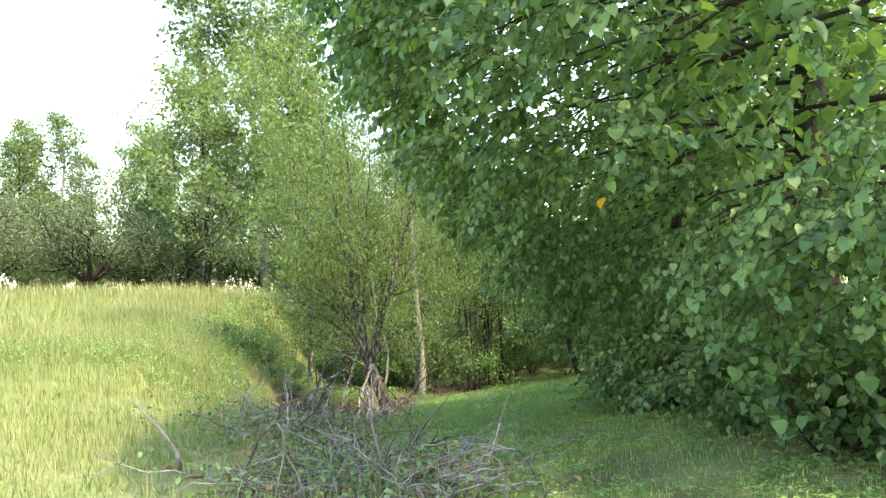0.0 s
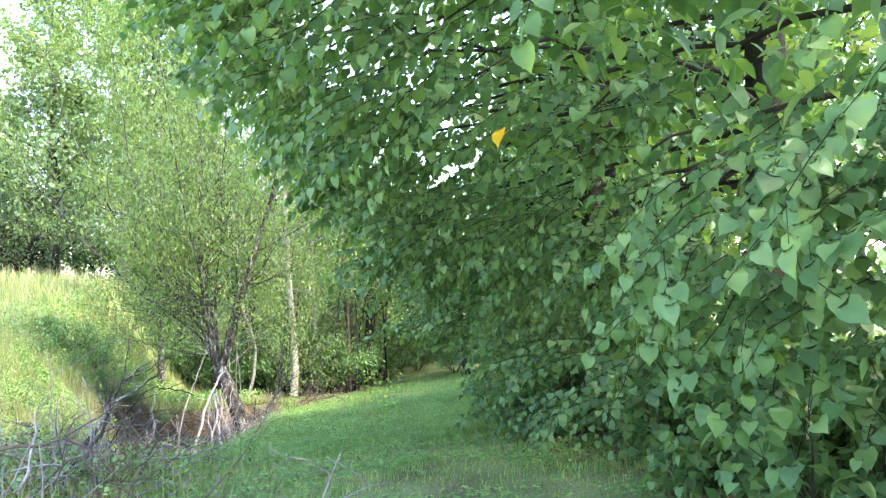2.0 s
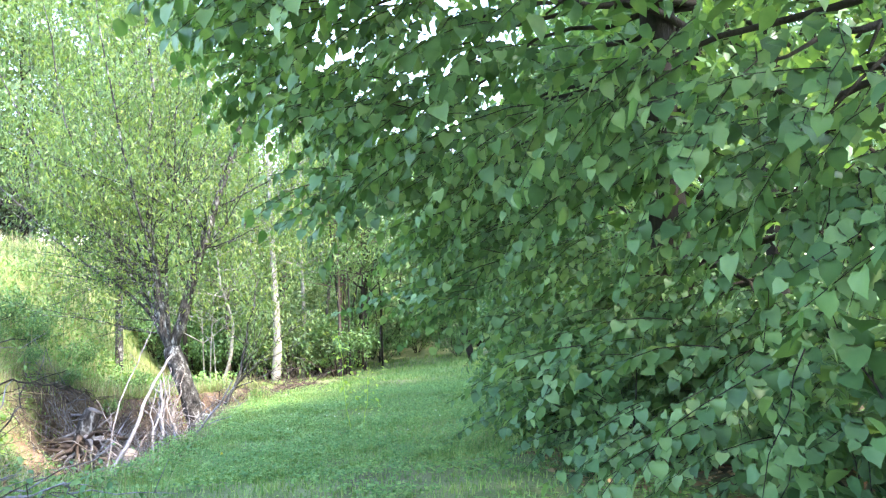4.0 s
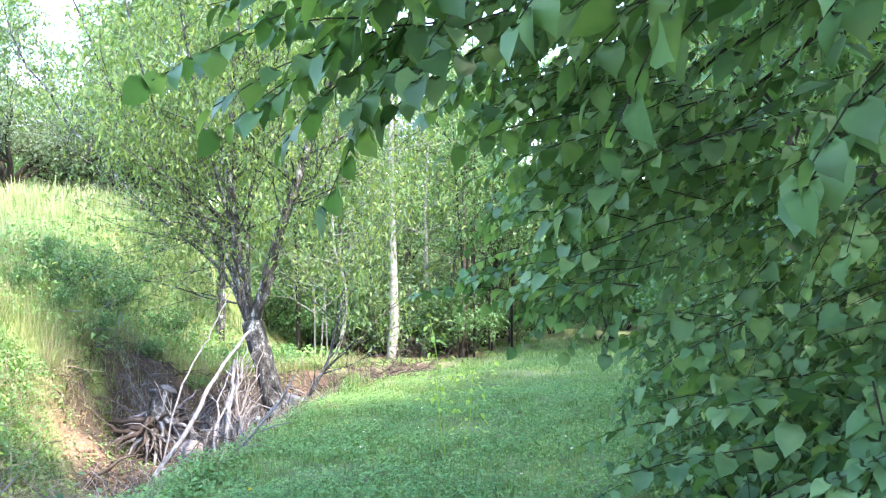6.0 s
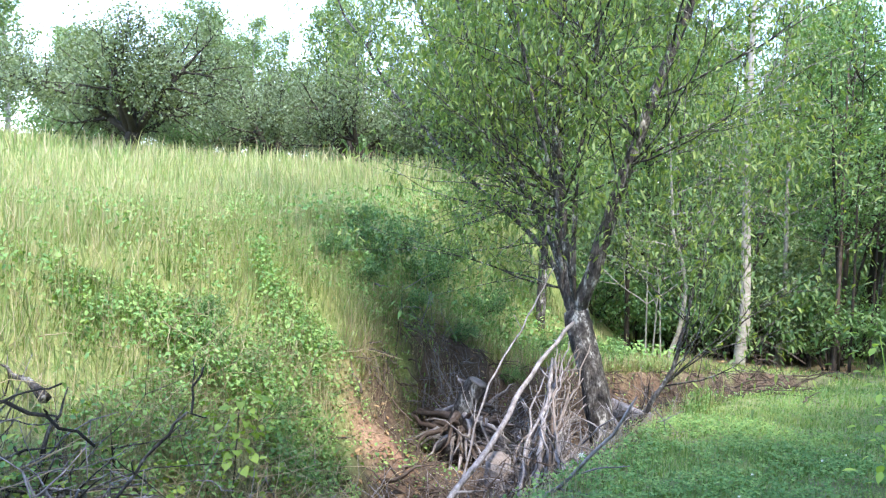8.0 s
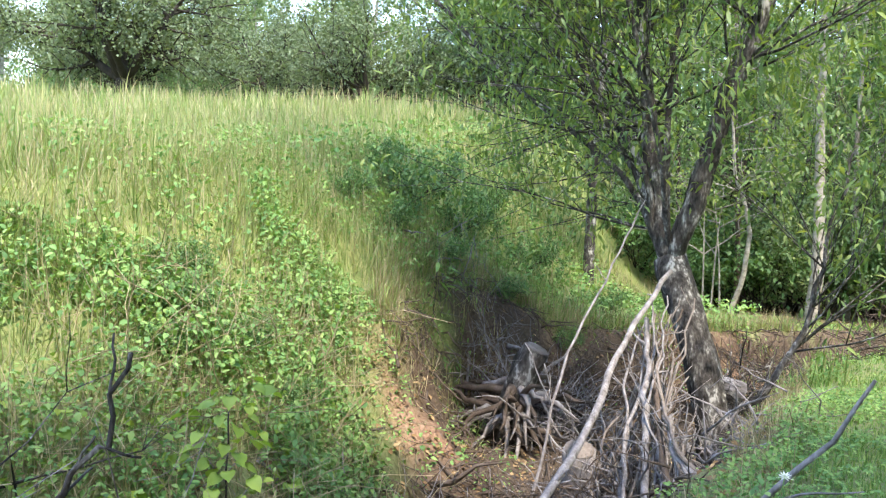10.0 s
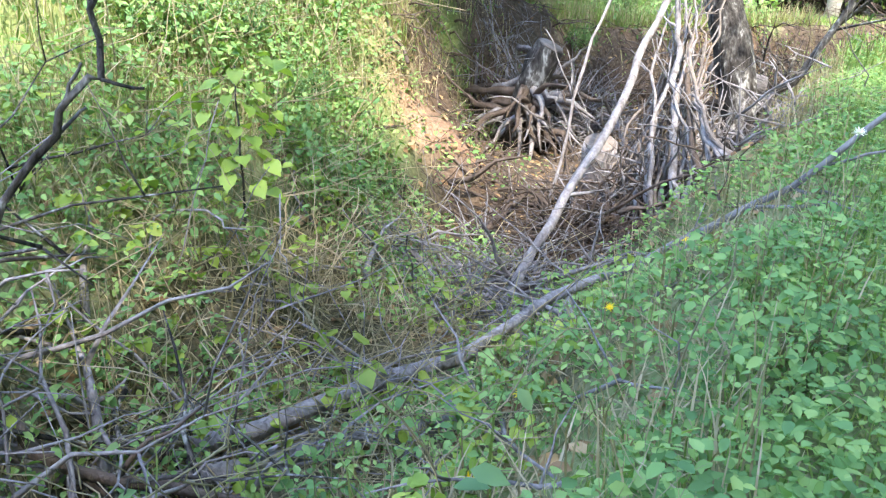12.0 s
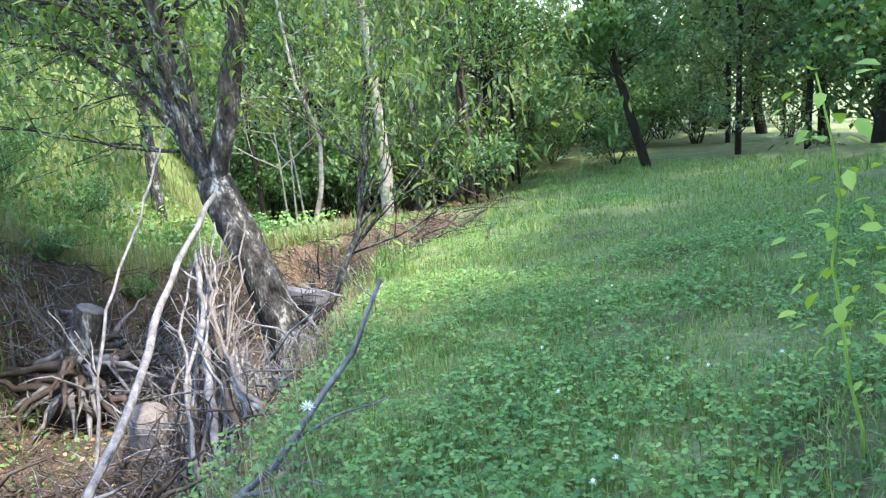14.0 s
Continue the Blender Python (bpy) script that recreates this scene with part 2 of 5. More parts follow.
def grid_ground():
    xs, ys = axis(-8.5, 6.5, 0.1, 1500), axis(-2.0, 30.0, 0.1, 1500)
    gx, gy = np.meshgrid(xs, ys)
    gz = height(gx, gy)
    n, k = len(xs), len(ys)
    co = np.stack([gx, gy, gz], -1).reshape(-1, 3)
    i = (np.arange(k - 1)[:, None] * n + np.arange(n - 1)[None]).ravel()
    quads = np.stack([i, i + 1, i + n + 1, i + n], 1)
    me = bpy.data.meshes.new("ground")
    fill(me, co, quads)
    x, y = co[:, 0], co[:, 1]
    r, _ = gully(x, y)
    r = r + 0.18 * wob(x, y, 2.1, 4.0) + 0.08 * wob(x, y, 7.0, 1.0)
    forest = smooth(26, 29, y + 0.8 * wob(x, y, 1.3)) * (1 - smooth(34, 38, y)) * smooth(-3.5, -1.5, x) * (1 - smooth(1.6, 3.0, x)) * 0.8
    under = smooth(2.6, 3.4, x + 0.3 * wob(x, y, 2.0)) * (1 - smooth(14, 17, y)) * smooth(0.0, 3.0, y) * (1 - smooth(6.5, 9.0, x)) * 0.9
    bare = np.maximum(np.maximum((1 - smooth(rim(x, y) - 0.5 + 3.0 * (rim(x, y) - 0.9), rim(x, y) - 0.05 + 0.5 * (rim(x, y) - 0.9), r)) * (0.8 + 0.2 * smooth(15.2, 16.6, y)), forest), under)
    clay = np.exp(-(((x + 3.5) / 0.45) ** 2 + ((y - 17.15) / 0.28) ** 2)) * 1.3 * (0.75 + 0.5 * wob(x, y, 9.0)) + np.exp(-(((x + 1.3) / 0.9) ** 2 + ((y - 22.8) / 0.5) ** 2)) + 0.9 * np.exp(-(((x + 0.85) / 0.22) ** 2 + ((y - 17.7) / 0.8) ** 2))
    u = -x
    tread = 0.75 * np.exp(-((x - np.interp(y, [0, 8, 14, 18], [0.6, 1.2, 0.7, 1.6])) / 0.5) ** 2) * smooth(-0.3, 0.5, wob(x, y, 3.3, 2.0)) * (1 - smooth(20, 24, y))
    bare = np.maximum(bare, tread)
    field = smooth(2.2, 5.0, u + 0.5 * wob(x, y, 0.9)) * (1 - smooth(0, 1, bare))
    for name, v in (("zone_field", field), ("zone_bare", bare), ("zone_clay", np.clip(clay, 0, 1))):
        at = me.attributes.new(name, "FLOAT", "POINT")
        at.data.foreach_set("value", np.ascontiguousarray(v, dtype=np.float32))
    me.materials.append(M_GROUND)
    me.polygons.foreach_set("use_smooth", np.ones(len(quads), bool))
    return tagged(new("ground", me), "grassy meadow ground with an eroded earth gully", "ground", kind="structure")


# ---- mesh helpers ----
def fill(me, co, faces):
    """Vertices and equal-sided faces, as arrays, into a mesh."""
    co, faces = np.asarray(co, np.float32), np.asarray(faces, np.int32)
    k = faces.shape[1]
    me.vertices.add(len(co))
    me.vertices.foreach_set("co", co.ravel())
    me.loops.add(faces.size)
    me.loops.foreach_set("vertex_index", faces.ravel())
    me.polygons.add(len(faces))
    me.polygons.foreach_set("loop_start", np.arange(0, faces.size, k, dtype=np.int32))
    me.update(calc_edges=True)
    return me


class Heap:
    """Gathers triangles, then makes one mesh of them."""

    def __init__(self):
        self.co, self.tri, self.n = [], [], 0

    def add(self, co, tri):
        self.co.append(np.asarray(co, float))
        self.tri.append(np.asarray(tri, int) + self.n)
        self.n += len(co)

    def many(self, shape, turns, places):
        """A template (co, tri) at many turns (n,3,3) and places (n,3)."""
        co, tri = shape
        k = len(places)
        if k == 0:
            return
        c = np.einsum("nij,vj->nvi", turns, co) + places[:, None]
        t = tri[None] + (np.arange(k) * len(co))[:, None, None]
        self.add(c.reshape(-1, 3), t.reshape(-1, 3))

    def mesh(self, name, mat, smooth_faces=False):
        me = bpy.data.meshes.new(name)
        fill(me, np.concatenate(self.co), np.concatenate(self.tri))
        me.materials.append(mat)
        if smooth_faces:
            me.polygons.foreach_set("use_smooth", np.ones(len(me.polygons), bool))
        return me

    def ob(self, name, mat, parent=None, label="", smooth_faces=False):
        o = new(name, self.mesh(name, mat, smooth_faces))
        if parent:
            o.parent = parent
        if label:
            o["label"] = label
        return o


def turns(yaw, pitch, roll, size):
    """Rotations: roll about y, then pitch about x, then yaw about z, times size."""
    cy, sy, cp, sp, cr, sr = np.cos(yaw), np.sin(yaw), np.cos(pitch), np.sin(pitch), np.cos(roll), np.sin(roll)
    o, i = np.zeros_like(cy), np.ones_like(cy)
    rz = np.stack([cy, -sy, o, sy, cy, o, o, o, i], -1).reshape(-1, 3, 3)
    rx = np.stack([i, o, o, o, cp, -sp, o, sp, cp], -1).reshape(-1, 3, 3)
    ry = np.stack([cr, o, sr, o, i, o, -sr, o, cr], -1).reshape(-1, 3, 3)
    return rz @ rx @ ry * np.asarray(size)[:, None, None]


def tube(heap, pts, radii, sides=7, knob=0.0, seed=0):
    """A tapered limb along points, with closed ends."""
    pts, radii = np.asarray(pts, float), np.asarray(radii, float)
    g = np.random.default_rng(seed + int(abs(pts[0]).sum() * 1000))
    tan = np.gradient(pts, axis=0)
    tan /= np.linalg.norm(tan, axis=1)[:, None] + 1e-9
    ref = np.array([0.3, 1.0, 0.1]) if abs(tan[0, 2]) > 0.8 else np.array([0, 0, 1.0])
    a = np.cross(tan, ref)
    a /= np.linalg.norm(a, axis=1)[:, None] + 1e-9
    b = np.cross(tan, a)
    ang = np.arange(sides) / sides * 2 * np.pi
    k = len(pts)
    rr = radii[:, None] * (1 + knob * g.normal(size=(k, sides)))
    ring = pts[:, None] + rr[..., None] * (np.cos(ang)[None, :, None] * a[:, None] + np.sin(ang)[None, :, None] * b[:, None])
    co = np.concatenate([ring.reshape(-1, 3), pts[:1], pts[-1:]])
    tri = []
    for i in range(k - 1):
        for j in range(sides):
            p, q = i * sides + j, i * sides + (j + 1) % sides
            tri += [(p, q, q + sides), (p, q + sides, p + sides)]
    for j in range(sides):
        tri += [((j + 1) % sides, j, k * sides), ((k - 1) * sides + j, (k - 1) * sides + (j + 1) % sides, k * sides + 1)]
    heap.add(co, np.array(tri))


def bend(a, b, n=8, wild=0.08, sag=0.0, seed=1):
    """An uneven line from a to b."""
    g = np.random.default_rng(seed)
    a, b = np.array(a, float), np.array(b, float)
    t = np.linspace(0, 1, n)[:, None]
    d = np.linalg.norm(b - a)
    w = np.cumsum(g.normal(size=(n, 3)), axis=0)
    w = (w - w[0]) - t * (w[-1] - w[0])
    p = a + (b - a) * t + w * wild * d / n ** 0.5 * 0.6
    p[:, 2] += sag * d * 4 * (t * (1 - t))[:, 0]
    return p


def leaf_shape(outline, fold=0.25, droop=0.2):
    """A folded leaf along +y from the stalk: the half outline (x, y) on both sides of a midrib."""
    o = np.array(outline, float)
    n = len(o)
    mid = np.stack([np.zeros(n), o[:, 1], np.zeros(n)], 1)
    l = np.stack([-o[:, 0], o[:, 1], fold * o[:, 0]], 1)
    r = np.stack([o[:, 0], o[:, 1], fold * o[:, 0]], 1)
    co = np.concatenate([mid, l, r])
    co[:, 2] -= droop * co[:, 1] ** 2
    tri = []
    for i in range(n - 1):
        for s, flip in ((n, False), (2 * n, True)):
            f = [(i, i + 1, s + i + 1), (i, s + i + 1, s + i)]
            tri += [t[::-1] for t in f] if flip else f
    keep = [t for t in tri if len({tuple(np.round(co[v], 6)) for v in t}) == 3]
    return co, np.array(keep)


HEART = leaf_shape([(0.0, -0.02), (0.32, -0.11), (0.52, 0.2), (0.42, 0.58), (0.12, 0.87), (0.0, 1.04)], 0.16, 0.3)
HEART[0][0] = HEART[0][0] + (0, 0.1, 0)
NARROW = leaf_shape([(0.0, 0.0), (0.13, 0.35), (0.1, 0.7), (0.0, 1.0)], 0.3, 0.25)
OVAL = leaf_shape([(0.0, 0.0), (0.27, 0.3), (0.24, 0.65), (0.0, 1.0)], 0.25, 0.2)
TREFOIL = (np.array([(0, 0, 0), (0.4, 0.45, 0.12), (0.28, 0.95, 0.02), (-0.28, 0.95, 0.02), (-0.4, 0.45, 0.12)], float), np.array([(0, 1, 2), (0, 2, 3), (0, 3, 4)]))
FLAT = (np.array([(0, 0, 0), (0.35, 0.45, 0.05), (0, 1, -0.1), (-0.35, 0.5, 0.05)], float), np.array([(0, 1, 2), (0, 2, 3)]))
BLADE = (np.array([(-0.5, 0, 0), (0.5, 0, 0), (-0.42, 0.06, 0.4), (0.42, 0.06, 0.4), (-0.26, 0.2, 0.75), (0.26, 0.2, 0.75), (0, 0.42, 1.0)], float),
         np.array([(0, 1, 3), (0, 3, 2), (2, 3, 5), (2, 5, 4), (4, 5, 6)]))


def blades(heap, x, y, tall, wide, lean=0.35, g=rng):
    """Grass blades rooted on the ground at x, y."""
    n = len(x)
    if n == 0:
        return
    h = tall * g.uniform(0.45, 1.15, n)
    yaw = g.uniform(0, 6.283, n)
    til = g.normal(0, lean, n)
    m = turns(yaw, til, np.zeros(n), np.ones(n))
    m[:, :, 0] *= (wide * g.uniform(0.6, 1.3, n))[:, None]
    m[:, :, 1] *= (h * g.uniform(0.3, 1.3, n))[:, None]
    m[:, :, 2] *= h[:, None]
    heap.many(BLADE, m, np.stack([x, y, height(x, y) - 0.01], 1))


def spread(x0, x1, y0, y1, per, g=rng):
    n = int((x1 - x0) * (y1 - y0) * per)
    return g.uniform(x0, x1, n), g.uniform(y0, y1, n)

grid_ground()

# ---- trees ----
def empty(name, m=None):
    o = new(name)
    o.empty_display_size = 0.2
    if m is not None:
        o.matrix_world = m
    return o


def grow(wood, tips, start, way, length, radius, level, g, spread_out=0.6, up=0.25, kids=4, sides=6):
    """A limb with side limbs; the ends of the last limbs go to tips as (place, direction)."""
    n = 6 if level > 0 else 4
    p, d = [np.array(start, float)], np.array(way, float) / np.linalg.norm(way)
    for i in range(n):
        d = d + g.normal(0, 0.12, 3) + np.array([0, 0, up * 0.15])
        d /= np.linalg.norm(d)
        p.append(p[-1] + d * length / n)
    p = np.array(p)
    r = radius * np.linspace(1, 0.35, n + 1)
    tube(wood, p, r, sides if level > 1 else 4, 0.05)
    if level == 0:
        for k in range(1, n + 1):
            tips.append((p[k], d))
        return
    for k in range(kids):
        t = g.uniform(0.3, 1.0)
        i = min(int(t * n), n - 1)
        q = p[i] + (p[i + 1] - p[i]) * (t * n - i)
        dd = p[i + 1] - p[i]
        dd /= np.linalg.norm(dd)
        side = np.cross(dd, g.normal(size=3))
        side /= np.linalg.norm(side)
        grow(wood, tips, q, dd * (1 - spread_out) + side * spread_out + np.array([0, 0, up]), length * g.uniform(0.45, 0.7), r[i] * 0.6, level - 1, g, spread_out, up, kids, sides)
    grow(wood, tips, p[-1], d, length * 0.5, r[-1], level - 1, g, spread_out, up, kids, sides)


def leaves_at(heap, shape, tips, per, size, wide, g, hang=0.5):
    n = len(tips) * per
    if n == 0:
        return
    p = np.repeat(np.array([t[0] for t in tips]), per, 0) + g.normal(0, wide, (n, 3))
    m = turns(g.uniform(0, 6.283, n), g.normal(-hang, 0.5, n), g.normal(0, 0.5, n), size * g.uniform(0.6, 1.3, n))
    heap.many(shape, m, p)


def far_tree(name, tall, crown_r, seed, mat, bark, label, size=0.19, per=10, bare=0.25, kids=4):
    """A slender tree seen far off, with a trunk, limbs and a ragged crown."""
    g = np.random.default_rng(seed)
    root = empty(name)
    wood, twigs, tips = Heap(), Heap(), []
    trunk = bend((0, 0, -0.3), (g.normal(0, 0.3), g.normal(0, 0.3), tall * 0.92), 9, 0.05, 0, seed)
    tube(wood, trunk, np.linspace(tall * 0.013 + 0.03, 0.015, 9), 8, 0.04)
    for k in range(26):
        t = bare + (1 - bare) * (k + 0.5) / 26
        i = min(int(t * 8), 7)
        q = trunk[i] + (trunk[i + 1] - trunk[i]) * (t * 8 - i)
        a = k * 2.4 + g.uniform(0, 0.8)
        reach = crown_r * (1.15 - t) ** 0.6 * g.uniform(0.6, 1.1)
        grow(twigs, tips, q, (math.cos(a), math.sin(a), 0.5 + 0.4 * t), reach, 0.02 + 0.03 * (1 - t), 1, g, 0.6, 0.2, kids, 5)
    wood.ob("trunk", bark, root, smooth_faces=True)
    tagged(twigs.ob("branch", bark, root, smooth_faces=True), kind="stuff")
    crown = Heap()
    leaves_at(crown, FLAT, tips, per, size, 0.22, g)
    crown.ob("crown", mat, root)
    return tagged(root, label, "tree")


def put(ob, x, y, turn=0.0, scale=1.0, dz=0.0, tall=None):
    return copy_thing(ob, Matrix.Translation((x, y, hz(x, y) + dz)) @ Matrix.Rotation(turn, 4, "Z") @ Matrix.Diagonal((scale, scale, tall or scale, 1)))


def place(ob, x, y, turn=0.0, scale=1.0):
    ob.matrix_world = Matrix.Translation((x, y, hz(x, y))) @ Matrix.Rotation(turn, 4, "Z") @ Matrix.Diagonal((scale, scale, scale, 1))
    return ob


def shrub(name, r, tall, seed, mat, label, shape=OVAL, size=0.09, per=7, stems=9):
    g = np.random.default_rng(seed)
    root = empty(name)
    wood, tips = Heap(), []
    for k in range(stems):
        a = k * 2.4 + g.uniform(0, 1)
        grow(wood, tips, (g.normal(0, 0.08 * r), g.normal(0, 0.08 * r), -0.1), (math.cos(a) * r, math.sin(a) * r, tall * 0.9), math.hypot(r, tall) * g.uniform(0.55, 0.85), 0.012 * (1 + tall * 0.5), 2, g, 0.5, 0.15, 3, 5)
    tagged(wood.ob("stem", M_DARKBARK, root, smooth_faces=True), kind="stuff")
    h = Heap()
    leaves_at(h, shape, tips, per, size, 0.07 + 0.03 * r, g)
    h.ob("foliage", mat, root)
    return tagged(root, label, "shrub")


# distant crowns carry their haze in the leaf colour
ASPEN = place(far_tree("aspen_tree", 12, 2.6, 11, M_HAZED_FAR, M_BIRCH, "tall pale-barked tree with a grey-green ragged crown"), -24, 49)
OAKISH = place(far_tree("leafy_tree", 10, 3.4, 12, M_HAZED_FAR, M_DARKBARK, "leafy green tree at the edge of the meadow", 0.19, 11, 0.12), -17, 47)
SLIM = place(far_tree("slender_tree", 11, 1.9, 13, M_SHRUB, M_DARKBARK, "slender young woodland tree with a sparse crown", 0.1, 11, 0.25), 1.6, 33)
g = np.random.default_rng(21)
for k in range(30):
    x = -44 + k * 1.35 + g.normal(0, 0.8)
    put((ASPEN, OAKISH)[int(g.integers(2))], x, 50 + g.uniform(-4, 9) - 0.12 * (x + 25), g.uniform(0, 6), g.uniform(0.75, 1.15))
for k in range(20):
    a = g.uniform(0.2, 1.0)
    put((ASPEN, OAKISH)[int(g.integers(2))], -40 - 20 * a + g.normal(0, 5), 20 + 35 * a + g.normal(0, 5), g.uniform(0, 6), g.uniform(0.8, 1.2))
put(ASPEN, -12.0, 40, 1.0, 1.45), put(ASPEN, -9.2, 41, 2.0, 1.55), put(ASPEN, -7.0, 38, 4.0, 1.4), put(OAKISH, -6.5, 37, 2.0, 1.35), put(OAKISH, -11.5, 39, 3.0, 1.1), put(OAKISH, -4.5, 35, 0.4, 1.0), put(OAKISH, 0.5, 43, 2.2, 1.2), put(OAKISH, 11.5, 43, 0.9, 1.35), put(OAKISH, 11, 37, 1.9, 1.25), put(OAKISH, 0, 46, 2.9, 1.3)
# woodland behind the gully
for k in range(34):
    x, y = g.uniform(-6, 16), g.uniform(31, 48)
    if abs(x + 0.27 - 0.196 * (y - 12.5)) < 1.6 + 0.07 * (y - 12.5):
        continue
    put(SLIM, x, y, g.uniform(0, 6), g.uniform(0.7, 1.15))
# woodland beside the path
for k in range(20):
    x, y = g.uniform(7, 22), g.uniform(4, 32)
    if x < 7 and y > 15:
        x += 2
    put((SLIM, OAKISH)[int(g.integers(2))], x, y, g.uniform(0, 6), g.uniform(0.8, 1.15))
for k in range(24):
    put((ASPEN, OAKISH)[k % 2], g.uniform(-25, 45), g.uniform(85, 105), g.uniform(0, 6), g.uniform(1.0, 1.5))

# leafy trees at the wood's edge that shade the glade
EDGE = place(far_tree("edge_tree", 9, 3.3, 17, M_LINDEN, M_DARKBARK, "dense dark green tree at the wood's edge", 0.17, 12, 0.16), 6.3, 16.2)
for x, y, t, s in ((6.9, 19.6, 2.0, 1.05), (7.4, 23.2, 4.0, 1.1), (8.6, 27.0, 1.0, 1.1), (5.9, 13.6, 3.0, 1.0)):
    put(EDGE, x, y, t, s)

# apple trees in the meadow
def apple_tree(seed):
    g = np.random.default_rng(seed)
    root = empty("apple_tree")
    wood, tips = Heap(), []
    tube(wood, bend((0, 0, -0.2), (0.15, 0, 0.75), 5, 0.1, 0, seed), [0.34, 0.27, 0.24, 0.23, 0.22], 9, 0.06)
    for k, (a, up) in enumerate(((3.3, 0.55), (2.6, 0.9), (0.3, 1.0), (1.5, 0.9), (4.6, 0.8), (5.6, 0.6))):
        grow(wood, tips, (0.12, 0, 0.65), (math.cos(a), math.sin(a), up), 2.5 * g.uniform(0.85, 1.2), 0.13, 2, g, 0.6, 0.12, 6, 7)
    wood.ob("trunk", M_DARKBARK, root, smooth_faces=True)
    h = Heap()
    leaves_at(h, FLAT, tips, 17, 0.095, 0.22, g)
    h.ob("crown", M_APPLE, root)
    return tagged(root, "old gnarled apple tree with a spreading grey-green crown", "tree", "apple trees in the meadow")


APPLE = place(apple_tree(5), -18.3, 27.2, 0.0, 1.0)
for x, y, t, s in ((-20.8, 29.4, 2, 0.9), (-27.8, 45, 1, 1.2), (-23, 40, 3, 1.2), (-17, 38, 4, 1.1), (-31, 38, 5, 1.3), (-33, 30, 5, 1.3), (-13.5, 40, 2, 1.1)):
    put(APPLE, x, y, t, s)

# ---- willow in the gully ----
def willow():
    g = np.random.default_rng(31)
    base = np.array([-1.25, 18.25, -1.45])
    root = empty("willow_tree", Matrix.Translation(base))
    wood, twigs, tips = Heap(), Heap(), []
    fork = np.array([-1.85, 18.7, 0.5]) - base
    # a leaning trunk, nearly even in girth, with burrs
    t = np.linspace(0, 1, 15)
    path = np.array([(0, 0, 0), (-0.04, 0.03, 0.3), (-0.14, 0.09, 0.75), (-0.3, 0.2, 1.25), (-0.47, 0.34, 1.65), tuple(fork)])
    q = np.stack([np.interp(t * 5, np.arange(6), path[:, i]) for i in range(3)], 1)
    tube(wood, q, np.interp(t, [0, 0.1, 0.3, 0.75, 0.9, 1], [0.24, 0.175, 0.15, 0.14, 0.155, 0.13]), 16, 0.07)
    wood.ob("trunk", M_BARK, root, smooth_faces=True)
    for k in range(8):
        a = k * 0.8 + 0.3
        one = Heap()
        tube(one, bend((0, 0, 0.3), (0.6 * math.cos(a), 0.6 * math.sin(a), 0.0 + 0.2 * (math.cos(a) > 0)), 7, 0.12, 0.08, k), np.linspace(0.1, 0.02, 7), 7, 0.12)
        one.ob("root", M_BARK, root, smooth_faces=True)
    limbs = [([(-1.62, 18.6, 1.1), (-1.42, 18.6, 1.8), (-1.2, 18.6, 2.6), (-0.8, 18.7, 3.8), (-0.5, 18.8, 5.4), (-0.3, 18.9, 7.4)], 0.1),
             ([(-2.0, 18.7, 1.1), (-2.15, 18.75, 2.0), (-2.25, 18.8, 3.2), (-2.2, 18.9, 4.8), (-2.4, 19.0, 7.8)], 0.085),
             ([(-2.2, 18.9, 1.2), (-3.0, 19.0, 2.3), (-3.9, 18.9, 3.6), (-4.8, 19.0, 5.4), (-5.3, 19.1, 7.0)], 0.034),
             ([(-1.9, 18.3, 1.3), (-2.1, 17.9, 2.4), (-2.3, 17.5, 3.6), (-2.5, 17.0, 5.4), (-2.6, 16.8, 6.6)], 0.024),
             ([(-1.65, 19.0, 1.5), (-1.4, 19.6, 2.8), (-1.0, 20.2, 4.2), (-0.6, 20.6, 6.2)], 0.024),
             ([(-2.2, 19.1, 1.4), (-2.8, 19.9, 2.6), (-3.3, 20.4, 4.0), (-3.8, 20.6, 6.4)], 0.024),
             ([(-1.95, 18.7, 1.5), (-1.85, 18.8, 2.8), (-1.75, 18.7, 4.4), (-1.6, 18.7, 7.8)], 0.03),
             ([(-1.0, 18.4, -0.5), (-0.75, 18.6, 0.1), (-0.62, 18.75, 0.7), (-0.5, 18.9, 1.6)], 0.034),
             ([(-2.1, 18.6, 1.2), (-2.9, 18.4, 2.6), (-3.4, 18.2, 4.2), (-3.7, 18.0, 6.8)], 0.028),
             ([(-2.3, 18.8, 1.2), (-3.4, 18.9, 2.0), (-4.6, 18.9, 3.2), (-5.7, 19.2, 4.6), (-6.1, 19.4, 6.0)], 0.03)]
    for k, (pts, r) in enumerate(limbs):
        p = np.array([tuple(fork - (0, 0, 0.12)) if pts[0][2] > 0 else (-0.05, 0.05, 0.65)] + [tuple(np.array(c) - base) for c in pts])
        t = np.linspace(0, len(p) - 1, 16)
        q = np.stack([np.interp(t, np.arange(len(p)), p[:, i]) for i in range(3)], 1) + g.normal(0, 0.02, (16, 3))
        rr = r * np.linspace(1, 0.12, 16) + 0.004
        one = Heap()
        tube(one, q, rr, 9, 0.06)
        one.ob("limb", M_BARK, root, smooth_faces=True)
        for j in range(30):
            i = min(int(g.integers(5, 18)), 15)
            a = g.uniform(0, 6.283)
            grow(twigs, tips, q[i], (math.cos(a), math.sin(a), g.uniform(0.3, 1.2)), g.uniform(0.9, 2.1), min(rr[i] * 0.35, 0.016), 1, g, 0.5, 0.22, 5, 4)
